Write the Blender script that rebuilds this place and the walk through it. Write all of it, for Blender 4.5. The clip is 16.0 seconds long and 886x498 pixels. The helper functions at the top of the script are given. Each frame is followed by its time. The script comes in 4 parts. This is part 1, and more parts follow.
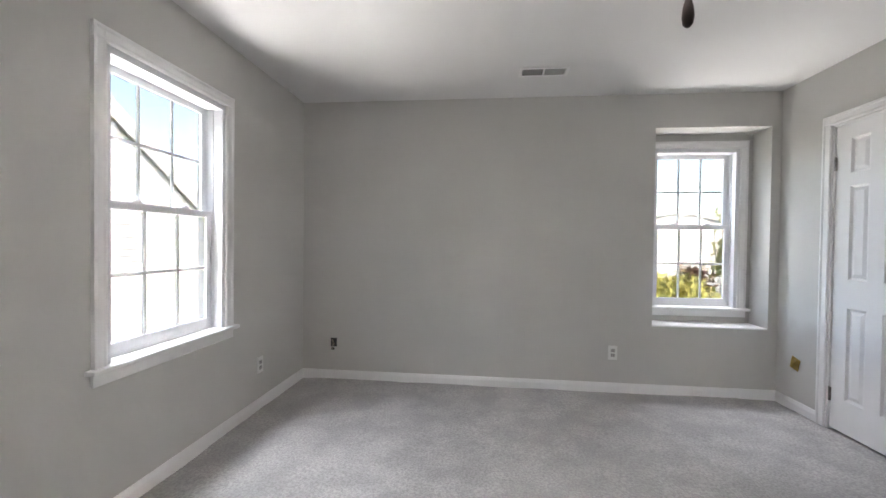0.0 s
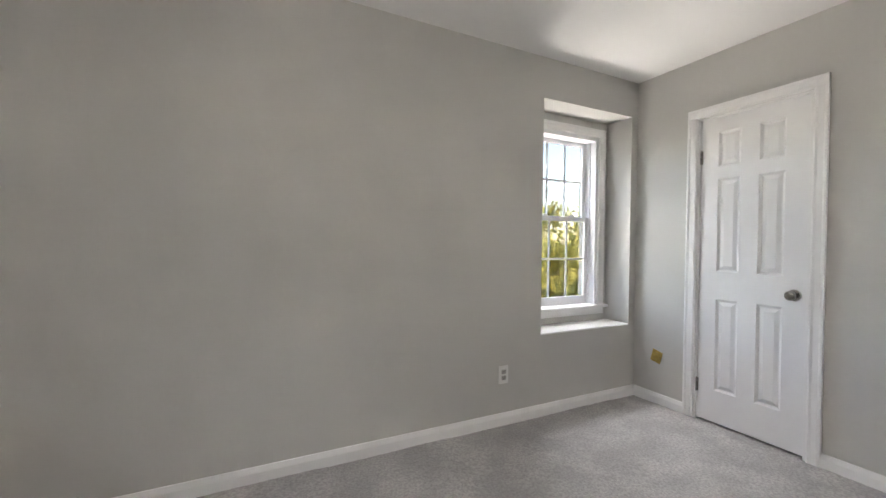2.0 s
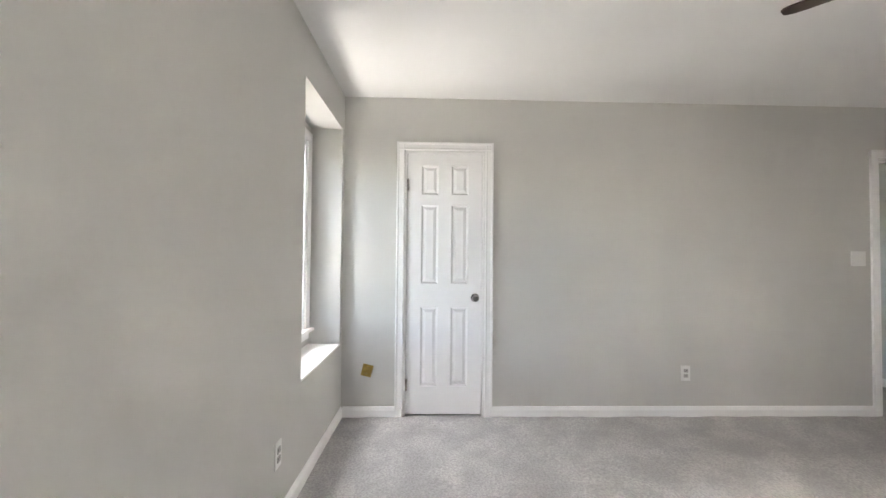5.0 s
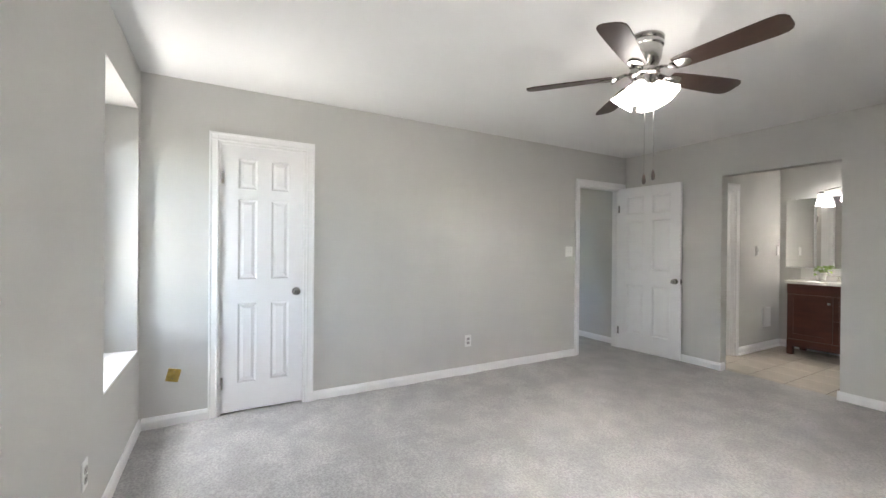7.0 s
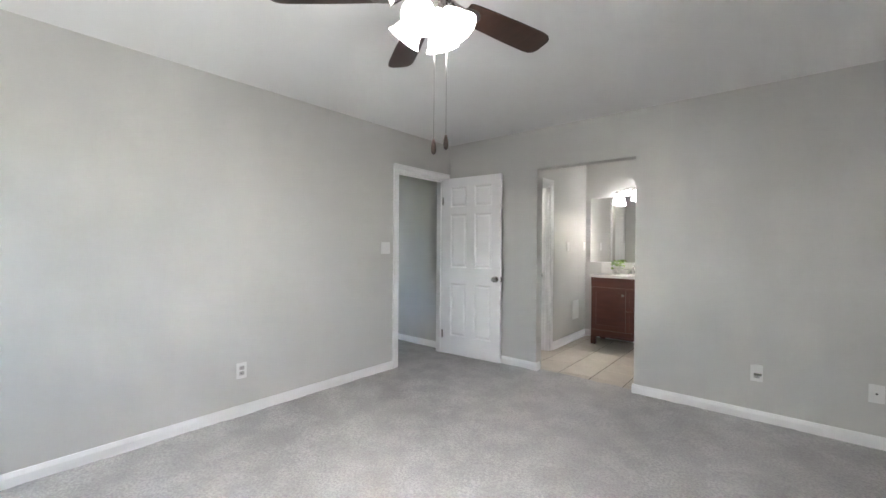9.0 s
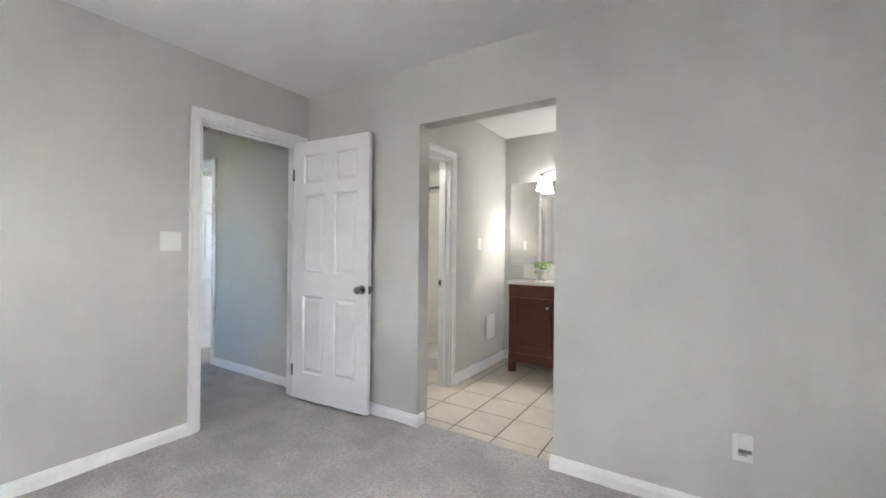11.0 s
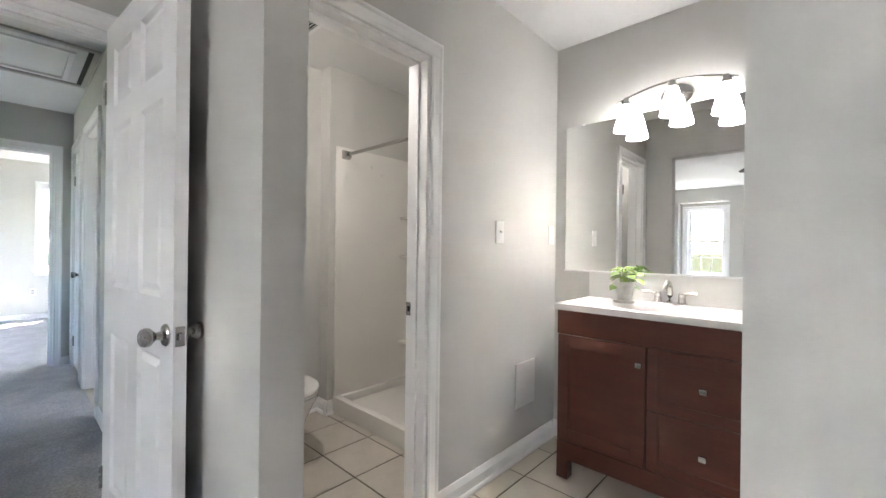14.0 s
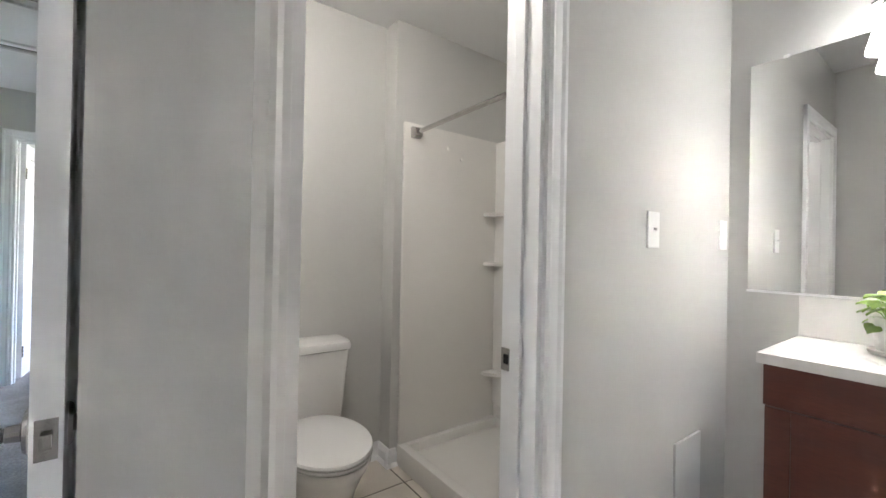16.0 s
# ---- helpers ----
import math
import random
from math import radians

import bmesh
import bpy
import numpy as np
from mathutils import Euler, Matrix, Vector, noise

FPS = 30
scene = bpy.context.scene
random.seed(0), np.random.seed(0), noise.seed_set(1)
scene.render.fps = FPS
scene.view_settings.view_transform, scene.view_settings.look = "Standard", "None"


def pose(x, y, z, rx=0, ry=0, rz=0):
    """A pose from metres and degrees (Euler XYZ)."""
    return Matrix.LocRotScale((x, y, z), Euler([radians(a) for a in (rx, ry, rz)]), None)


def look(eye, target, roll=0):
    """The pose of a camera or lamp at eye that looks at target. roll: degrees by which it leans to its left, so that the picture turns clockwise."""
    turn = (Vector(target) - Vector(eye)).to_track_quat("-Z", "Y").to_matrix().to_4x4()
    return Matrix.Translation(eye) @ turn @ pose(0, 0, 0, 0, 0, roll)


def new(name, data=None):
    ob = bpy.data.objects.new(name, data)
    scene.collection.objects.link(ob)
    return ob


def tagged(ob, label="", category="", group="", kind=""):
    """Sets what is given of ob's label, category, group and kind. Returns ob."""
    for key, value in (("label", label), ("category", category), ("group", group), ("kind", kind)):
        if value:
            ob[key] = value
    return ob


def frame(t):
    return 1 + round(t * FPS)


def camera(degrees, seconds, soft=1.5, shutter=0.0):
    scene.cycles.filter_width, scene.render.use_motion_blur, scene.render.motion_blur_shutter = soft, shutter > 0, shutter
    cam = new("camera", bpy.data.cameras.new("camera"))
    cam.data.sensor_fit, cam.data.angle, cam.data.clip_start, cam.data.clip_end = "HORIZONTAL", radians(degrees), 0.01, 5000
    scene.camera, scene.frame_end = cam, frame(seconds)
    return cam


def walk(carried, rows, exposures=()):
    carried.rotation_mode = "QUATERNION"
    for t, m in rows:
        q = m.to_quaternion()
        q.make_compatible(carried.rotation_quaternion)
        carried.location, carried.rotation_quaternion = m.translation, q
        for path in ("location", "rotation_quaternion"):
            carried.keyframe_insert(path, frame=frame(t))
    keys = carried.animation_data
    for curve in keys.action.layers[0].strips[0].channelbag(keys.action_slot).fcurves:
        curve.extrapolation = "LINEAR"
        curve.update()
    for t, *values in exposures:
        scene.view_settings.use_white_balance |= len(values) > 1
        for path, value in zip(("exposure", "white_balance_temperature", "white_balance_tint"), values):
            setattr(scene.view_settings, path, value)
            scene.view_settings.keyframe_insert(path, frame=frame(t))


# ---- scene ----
cam = camera(96.0, 16.0)
PATH = [
    (0, (0.107, -0.004, 1.219), (-0.101, 1.984, 1.187), 0.7),
    (0.5, (-0.053, 0.308, 1.202), (0.008, 2.307, 1.176), 0.8),
    (1, (-0.204, 0.61, 1.203), (0.143, 2.579, 1.176), 0.7),
    (1.5, (-0.288, 0.944, 1.163), (0.324, 2.848, 1.136), 0.8),
    (2, (-0.349, 1.284, 1.173), (0.552, 3.069, 1.145), 0.7),
    (2.5, (-0.451, 1.553, 1.193), (0.691, 3.194, 1.164), 0.7),
    (3, (-0.477, 1.8, 1.195), (0.927, 3.223, 1.165), 0.7),
    (3.5, (-0.485, 2.017, 1.242), (1.154, 3.162, 1.217), 0.8),
    (4, (-0.543, 2.287, 1.202), (1.306, 3.048, 1.225), 0.8),
    (6.3, (-0.905, 2.939, 1.256), (0.958, 2.211, 1.259), 0.5),
    (6.5, (-0.955, 2.928, 1.267), (0.889, 2.152, 1.268), 0.4),
    (7, (-0.949, 2.921, 1.263), (0.797, 1.947, 1.257), 0.5),
    (7.5, (-0.896, 2.793, 1.269), (0.75, 1.658, 1.26), 0.5),
    (8, (-0.865, 2.548, 1.29), (0.674, 1.27, 1.274), 0.4),
    (8.5, (-0.77, 2.308, 1.264), (0.659, 0.909, 1.244), 0.3),
    (9, (-0.6, 2.03, 1.266), (0.692, 0.503, 1.246), 0.4),
    (9.5, (-0.519, 1.718, 1.209), (0.672, 0.111, 1.197), 0.5),
    (9.7, (-0.494, 1.555, 1.205), (0.658, -0.08, 1.2), 0.5),
    (11.8, (-0.133, -0.043, 1.195), (0.943, -1.728, 1.198), 0.6),
    (12, (-0.078, -0.17, 1.204), (1.006, -1.851, 1.208), 0.5),
    (12.5, (0.008, -0.482, 1.187), (1.125, -2.141, 1.193), 0.5),
    (13, (0.105, -0.791, 1.188), (1.286, -2.406, 1.19), 0.5),
    (13.5, (0.213, -1.041, 1.152), (1.474, -2.593, 1.16), 0.6),
    (14, (0.312, -1.25, 1.168), (1.67, -2.719, 1.167), 0.7),
    (14.5, (0.398, -1.406, 1.157), (1.839, -2.793, 1.172), 0.7),
    (15, (0.509, -1.536, 1.155), (2.034, -2.83, 1.172), 0.9),
    (15.5, (0.687, -1.632, 1.162), (2.264, -2.863, 1.175), 1.0),
    (16, (0.879, -1.698, 1.179), (2.496, -2.875, 1.187), 1.1),
]
walk(cam, [(t, look(eye, target, roll)) for t, eye, target, roll in PATH],
     exposures=[(0, 4.95, 6550, 15), (0.6, 4.75, 6600, 15), (2, 4.98, 6950, 15), (3.5, 5.3, 6950, 15), (6.5, 5.55, 6700, 13), (9.5, 6.0, 6300, 12), (12.5, 6.32, 6400, 13), (14, 6.22, 6350, 14), (16, 6.25, 6200, 13)])


# ---- light ----
world = bpy.data.worlds.new("world")
scene.world = world
world.use_nodes = True
_wn = world.node_tree
_sky = _wn.nodes.new("ShaderNodeTexSky")
_sky.sky_type, _sky.sun_disc = "NISHITA", False
_sky.sun_elevation, _sky.sun_rotation = radians(52), radians(140)
_wn.links.new(_sky.outputs[0], _wn.nodes["Background"].inputs[0])
_wn.nodes["Background"].inputs[1].default_value = 0.14
sun = new("sun", bpy.data.lights.new("sun", "SUN"))
sun.data.energy, sun.data.angle, sun.data.color = 3.0, radians(0.5), (1, 0.95, 0.88)
sun.matrix_world = look((8, -10, 16), (0, 0, 0))


def window_fill_lamps(name, x, y, turn, width, sill, head, sky_watts, ground_watts):
    """Added area lamps, unseen just outside a window's opening, standing in for sky light from above and ground light
    from below; x, y in the wall's outer face, local y outward.
    """
    base = pose(x, y, 0, 0, 0, turn)
    for side, z, tip, watts, colour in (("sky", head + 0.5, 145, sky_watts, (0.9, 0.95, 1.0)), ("ground", sill - 0.25, 30, ground_watts, (1.0, 0.98, 0.94))):
        lamp = bpy.data.lights.new(name + "_" + side, "AREA")
        lamp.shape, lamp.size, lamp.size_y, lamp.energy, lamp.color = "RECTANGLE", width, 0.55, watts, colour
        new(name + "_" + side, lamp).matrix_world = base @ pose(0, 0.42, z, 180 + tip, 0, 0)


# added lamps out of view that strengthen the daylight indoors
window_fill_lamps("window_west_fill", -1.66, 1.93, 90, 0.8, 0.675, 2.045, 3.8, 2.4)
window_fill_lamps("window_north_fill", 1.9, 3.8, 0, 0.7, 0.69, 2.045, 2.8, 1.7)
FAN_GLOW, VANITY_GLOW, DOME_GLOW, FAN_BULB, VANITY_BULB = 0.28, 0.28, 1.5, 12.0, 3.3


# ---- materials ----
def shader(name, colour, rough=0.6, metal=0.0, vary=0.0, vary_scale=3.0, fine=0.0, fine_scale=80.0, bump=0.0, bump_scale=200.0,
           colour2=None, spec=0.5, coat=0.0, stretch=(1, 1, 1), per_object=0.0, edge=0.15):
    """A principled material with broad and fine colour variation and fine relief, in metres."""
    m = bpy.data.materials.new(name)
    m.use_nodes = True
    nt = m.node_tree
    b = nt.nodes["Principled BSDF"]
    b.inputs["Base Color"].default_value = (*colour, 1)
    b.inputs["Roughness"].default_value, b.inputs["Metallic"].default_value = rough, metal
    b.inputs["Specular IOR Level"].default_value = spec
    b.inputs["Coat Weight"].default_value = coat
    geo = nt.nodes.new("ShaderNodeTexCoord")
    mp = nt.nodes.new("ShaderNodeMapping")
    mp.inputs["Scale"].default_value = stretch
    nt.links.new(geo.outputs["Object"], mp.inputs[0])

    def noise_at(scale, detail):
        n = nt.nodes.new("ShaderNodeTexNoise")
        n.inputs["Scale"].default_value, n.inputs["Detail"].default_value = scale, detail
        nt.links.new(mp.outputs[0], n.inputs["Vector"])
        return n.outputs["Fac"]

    last = None
    other = colour2 or tuple(c * 0.6 for c in colour)
    for amount, scale, detail in ((vary, vary_scale, 4), (fine, fine_scale, 3)):
        if not amount:
            continue
        ramp = nt.nodes.new("ShaderNodeMapRange")
        soft_edge = edge if scale == vary_scale else 0.15
        ramp.inputs[1].default_value, ramp.inputs[2].default_value = 0.5 - soft_edge, 0.5 + soft_edge
        ramp.inputs[3].default_value, ramp.inputs[4].default_value = 0, amount
        nt.links.new(noise_at(scale, detail), ramp.inputs[0])
        mix = nt.nodes.new("ShaderNodeMix")
        mix.data_type = "RGBA"
        mix.inputs[6].default_value, mix.inputs[7].default_value = (*colour, 1), (*other, 1)
        if last:
            nt.links.new(last, mix.inputs[6])
        nt.links.new(ramp.outputs[0], mix.inputs[0])
        last = mix.outputs[2]
    if per_object:
        info = nt.nodes.new("ShaderNodeObjectInfo")
        hsv = nt.nodes.new("ShaderNodeHueSaturation")
        r = nt.nodes.new("ShaderNodeMapRange")
        r.inputs[3].default_value, r.inputs[4].default_value = 1 - per_object, 1 + per_object
        nt.links.new(info.outputs["Random"], r.inputs[0])
        nt.links.new(r.outputs[0], hsv.inputs["Value"])
        hsv.inputs["Color"].default_value = (*colour, 1)
        if last:
            nt.links.new(last, hsv.inputs["Color"])
        last = hsv.outputs[0]
    if last:
        nt.links.new(last, b.inputs["Base Color"])
    if bump:
        bp = nt.nodes.new("ShaderNodeBump")
        bp.inputs["Strength"].default_value, bp.inputs["Distance"].default_value = bump, 0.004
        nt.links.new(noise_at(bump_scale, 3), bp.inputs["Height"])
        nt.links.new(bp.outputs[0], b.inputs["Normal"])
    return m


def glowing(name, colour, strength):
    m = shader(name, colour, 0.3)
    b = m.node_tree.nodes["Principled BSDF"]
    b.inputs["Emission Color"].default_value, b.inputs["Emission Strength"].default_value = (*colour, 1), strength
    return m


def dimming_glass(name, tint):
    m = bpy.data.materials.new(name)
    m.use_nodes = True
    nt = m.node_tree
    nt.nodes.remove(nt.nodes["Principled BSDF"])
    mix, tr, gl, lw, pw, mr_ = (nt.nodes.new("ShaderNode" + k) for k in ("MixShader", "BsdfTransparent", "BsdfGlossy", "LayerWeight", "Math", "MapRange"))
    gl.inputs["Roughness"].default_value = 0.01
    tr.inputs["Color"].default_value = (*tint, 1)
    pw.operation = "POWER"
    pw.inputs[1].default_value = 4.0
    mr_.inputs[3].default_value, mr_.inputs[4].default_value = 0.02, 0.5
    lw.inputs[0].default_value = 0.5
    nt.links.new(lw.outputs["Facing"], pw.inputs[0])
    nt.links.new(pw.outputs[0], mr_.inputs[0])
    nt.links.new(mr_.outputs[0], mix.inputs[0])
    nt.links.new(tr.outputs[0], mix.inputs[1])
    nt.links.new(gl.outputs[0], mix.inputs[2])
    nt.links.new(mix.outputs[0], nt.nodes["Material Output"].inputs[0])
    return m


WALL = shader("grey_wall_paint", (0.58, 0.574, 0.547), 0.75, vary=0.04, vary_scale=1.3, fine=0.03, fine_scale=60, bump=0.12, bump_scale=260, spec=0.2)
CEIL = shader("ceiling_paint", (0.8, 0.8, 0.79), 0.8, vary=0.05, vary_scale=1.0, bump=0.15, bump_scale=180, spec=0.2)
TRIM = shader("white_semigloss_paint", (0.88, 0.88, 0.875), 0.38, vary=0.03, vary_scale=4, bump=0.015, bump_scale=120)
DOORW = shader("white_door_paint", (0.88, 0.88, 0.885), 0.34, vary=0.03, vary_scale=3, bump=0.025, bump_scale=90, stretch=(3, 3, 0.6))
VINYL = shader("white_vinyl", (0.8, 0.81, 0.83), 0.35, vary=0.04, vary_scale=5)
CARPET = shader("grey_carpet", (0.52, 0.505, 0.5), 0.95, vary=0.4, vary_scale=4.5, fine=0.66, fine_scale=85, colour2=(0.27, 0.264, 0.262), edge=0.11, bump=1.0, bump_scale=130, spec=0.1)
TILE = shader("beige_floor_tile", (0.66, 0.61, 0.53), 0.25, vary=0.3, vary_scale=6, fine=0.1, fine_scale=60, colour2=(0.45, 0.4, 0.33), bump=0.05, bump_scale=25, per_object=0.05)
GROUT = shader("dark_grout", (0.06, 0.048, 0.04), 0.9, vary=0.4, vary_scale=12, bump=0.3, bump_scale=300)
NICKEL = shader("brushed_nickel", (0.46, 0.445, 0.425), 0.18, 1.0, vary=0.2, vary_scale=30, bump=0.03, bump_scale=400)
BRONZE = shader("dark_fob_wood", (0.035, 0.02, 0.015), 0.35, vary=0.3, vary_scale=60)
BRASS = shader("aged_brass", (0.55, 0.4, 0.12), 0.35, 0.9, vary=0.5, vary_scale=40, colour2=(0.25, 0.16, 0.05))
BLADE = shader("dark_walnut_blade", (0.045, 0.024, 0.017), 0.4, vary=0.5, vary_scale=5, fine=0.4, fine_scale=40, colour2=(0.025, 0.012, 0.009), stretch=(0.6, 6, 6))
CHERRY = shader("cherry_stained_wood", (0.11, 0.033, 0.02), 0.42, vary=0.6, vary_scale=4, fine=0.4, fine_scale=50, colour2=(0.065, 0.02, 0.013), stretch=(0.7, 4, 4), spec=0.35, bump=0.06, bump_scale=60)
MARBLE = shader("cultured_marble_top", (0.76, 0.75, 0.72), 0.18, vary=0.05, vary_scale=6)
ACRYLIC = shader("white_shower_acrylic", (0.78, 0.76, 0.72), 0.22, vary=0.05, vary_scale=3)
CHINA = shader("white_vitreous_china", (0.82, 0.81, 0.79), 0.08, vary=0.03, vary_scale=4, coat=0.3)
SOCKET = shader("grey_white_receptacle", (0.42, 0.41, 0.39), 0.45, vary=0.1, vary_scale=40)
PLATE = shader("white_plastic_plate", (0.8, 0.8, 0.78), 0.35, vary=0.03, vary_scale=20)
# black for dark parts, and for shade painted into slots, holes and duct
DARK = shader("black_and_hole_shade", (0.012, 0.012, 0.012), 0.7, vary=0.3, vary_scale=30)
BOXIN = shader("metal_box_inside", (0.3, 0.26, 0.2), 0.7, vary=0.6, vary_scale=40, colour2=(0.02, 0.02, 0.02))
MIRROR = shader("mirror_silver", (0.9, 0.91, 0.9), 0.005, 1.0)
# grey tint put into the glass to darken the bright view outside
GLASS = dimming_glass("view_dimming_glass", (0.3, 0.29, 0.27))
POT = shader("whitewashed_pot", (0.72, 0.71, 0.67), 0.7, vary=0.5, vary_scale=25, colour2=(0.35, 0.33, 0.3), bump=0.4, bump_scale=90)
LEAF = shader("pothos_leaf", (0.3, 0.42, 0.07), 0.35, vary=0.8, vary_scale=25, colour2=(0.12, 0.25, 0.04), per_object=0.25)
SOIL = shader("potting_soil", (0.04, 0.028, 0.02), 0.95, bump=0.8, bump_scale=120)
FAN_SHADE = glowing("lit_frosted_glass", (1, 0.97, 0.93), FAN_GLOW)
VAN_SHADE = glowing("lit_white_glass_shade", (1, 0.97, 0.93), VANITY_GLOW)
BULB_FAN = glowing("lit_fan_bulb", (1, 0.97, 0.93), FAN_BULB)
BULB_VANITY = glowing("lit_vanity_bulb", (1, 0.97, 0.93), VANITY_BULB)
DOME = glowing("lit_dome_glass", (1, 0.94, 0.86), DOME_GLOW)
SIDING = shader("white_vinyl_siding", (0.8, 0.8, 0.8), 0.6, vary=0.08, vary_scale=1.5)
ROOF = shader("asphalt_shingle", (0.12, 0.115, 0.11), 0.9, vary=0.5, vary_scale=1, fine=0.5, fine_scale=12, bump=0.5, bump_scale=20)
GRASS = shader("lawn_grass", (0.08, 0.088, 0.05), 0.95, vary=0.6, vary_scale=0.3, fine=0.4, fine_scale=6, colour2=(0.1, 0.1, 0.03), bump=1, bump_scale=30)
BARK = shader("tree_bark", (0.09, 0.065, 0.045), 0.9, vary=0.6, vary_scale=6, bump=1, bump_scale=25, stretch=(3, 3, 0.5))
FOLIAGE = shader("yellow_green_foliage", (0.46, 0.42, 0.1), 0.7, vary=0.6, vary_scale=0.8, colour2=(0.28, 0.32, 0.1))
REDLEAF = shader("reddish_foliage", (0.13, 0.04, 0.03), 0.7, vary=0.7, vary_scale=1.2, colour2=(0.06, 0.08, 0.02))
FENCEW = shader("white_fence_paint", (0.75, 0.75, 0.74), 0.5, vary=0.1, vary_scale=2)


# ---- mesh helpers ----
def mesh_of(name, bm, material):
    bmesh.ops.recalc_face_normals(bm, faces=bm.faces)
    me = bpy.data.meshes.new(name)
    bm.to_mesh(me)
    bm.free()
    for m in (material if isinstance(material, (list, tuple)) else [material]):
        me.materials.append(m)
    return me


def smooth_by_angle(me, degrees=40):
    bm = bmesh.new()
    bm.from_mesh(me)
    for fc in bm.faces:
        fc.smooth = True
    for e in bm.edges:
        if len(e.link_faces) == 2 and e.calc_face_angle(0) > radians(degrees):
            e.smooth = False
    bm.to_mesh(me)
    bm.free()
    return me


def add_box(bm, lo, hi, bevel=0.0, m=None):
    """A box into bm, with its edges rounded off."""
    part = bmesh.new()
    bmesh.ops.create_cube(part, size=1)
    for v in part.verts:
        v.co = Vector([lo[i] + (v.co[i] + 0.5) * (hi[i] - lo[i]) for i in range(3)])
    if bevel:
        bmesh.ops.bevel(part, geom=part.edges[:], offset=bevel, segments=2, affect="EDGES", profile=0.6)
    if m:
        part.transform(m)
    me = bpy.data.meshes.new("tmp")
    part.to_mesh(me)
    part.free()
    bm.from_mesh(me)
    bpy.data.meshes.remove(me)


def add_lathe(bm, profile, n=24, m=None):
    """A turned shape about z into bm: profile of (radius, height)."""
    rings = []
    for r, z in profile:
        ring = [Vector((r * math.cos(2 * math.pi * k / n), r * math.sin(2 * math.pi * k / n), z)) for k in range(n)]
        rings.append([bm.verts.new(m @ v if m else v) for v in ring])
    for a, b in zip(rings, rings[1:]):
        for k in range(n):
            bm.faces.new((a[k], a[(k + 1) % n], b[(k + 1) % n], b[k]))
    for ring, r in ((rings[0], profile[0][0]), (rings[-1], profile[-1][0])):
        if r > 1e-5:
            bm.faces.new(ring)
    bmesh.ops.remove_doubles(bm, verts=bm.verts, dist=1e-6)


def add_tube(bm, points, radius, n=10):
    """A round tube along points into bm."""
    pts = [Vector(p) for p in points]
    rings = []
    for i, p in enumerate(pts):
        way = (pts[min(i + 1, len(pts) - 1)] - pts[max(i - 1, 0)]).normalized()
        q = way.to_track_quat("Z", "Y")
        r = radius[i] if isinstance(radius, (list, tuple)) else radius
        rings.append([bm.verts.new(p + q @ Vector((r * math.cos(2 * math.pi * k / n), r * math.sin(2 * math.pi * k / n), 0))) for k in range(n)])
    for a, b in zip(rings, rings[1:]):
        for k in range(n):
            bm.faces.new((a[k], a[(k + 1) % n], b[(k + 1) % n], b[k]))
    bm.faces.new(rings[0]), bm.faces.new(rings[-1])


def extrude_profile(bm, profile, a, b, out, up=(0, 0, 1)):
    """A moulding: profile of (out, up) swept from a to b."""
    a, b, out, up = Vector(a), Vector(b), Vector(out), Vector(up)
    ra, rb = ([bm.verts.new(p + out * o + up * u) for o, u in profile] for p in (a, b))
    n = len(profile)
    for k in range(n):
        bm.faces.new((ra[k], ra[(k + 1) % n], rb[(k + 1) % n], rb[k]))
    bm.faces.new(ra), bm.faces.new(rb)


def part(name, bm, material, parent=None, smooth=False, m=None, label=""):
    me = mesh_of(name, bm, material)
    if smooth:
        smooth_by_angle(me)
    ob = new(name, me)
    if parent:
        ob.parent = parent
    if m is not None:
        ob.matrix_basis = m
    if label:
        ob["label"] = label
    return ob


def empty(name, m, label, category, group=""):
    ob = new(name)
    ob.empty_display_size = 0.1
    ob.matrix_basis = m
    return tagged(ob, label, category, group)


def grid_solid(name, xs, ys, zs, holes, material, label, kind="structure", category="wall"):
    """A slab over the cuts xs, ys, zs less the holes (boxes), with faces only at its surface."""
    def gone(i, j, k):
        c = [(g[n] + g[n + 1]) / 2 for g, n in ((xs, i), (ys, j), (zs, k))]
        return any(all(h[d] < c[d] < h[d + 3] for d in range(3)) for h in holes)
    nx, ny, nz = len(xs) - 1, len(ys) - 1, len(zs) - 1
    solid = {(i, j, k) for i in range(nx) for j in range(ny) for k in range(nz) if not gone(i, j, k)}
    bm = bmesh.new()
    verts = {}

    def vert(i, j, k):
        if (i, j, k) not in verts:
            verts[i, j, k] = bm.verts.new((xs[i], ys[j], zs[k]))
        return verts[i, j, k]
    sides = {(1, 0, 0): ((1, 0, 0), (1, 1, 0), (1, 1, 1), (1, 0, 1)), (-1, 0, 0): ((0, 0, 0), (0, 0, 1), (0, 1, 1), (0, 1, 0)),
             (0, 1, 0): ((0, 1, 0), (0, 1, 1), (1, 1, 1), (1, 1, 0)), (0, -1, 0): ((0, 0, 0), (1, 0, 0), (1, 0, 1), (0, 0, 1)),
             (0, 0, 1): ((0, 0, 1), (1, 0, 1), (1, 1, 1), (0, 1, 1)), (0, 0, -1): ((0, 0, 0), (0, 1, 0), (1, 1, 0), (1, 0, 0))}
    for c in sorted(solid):
        for d, corners in sides.items():
            if (c[0] + d[0], c[1] + d[1], c[2] + d[2]) not in solid:
                bm.faces.new([vert(c[0] + a, c[1] + b, c[2] + e) for a, b, e in corners])
    ob = new(name, mesh_of(name, bm, material))
    return tagged(ob, label, category, kind=kind)


def cuts(lo, hi, *more):
    return sorted({lo, hi, *more})


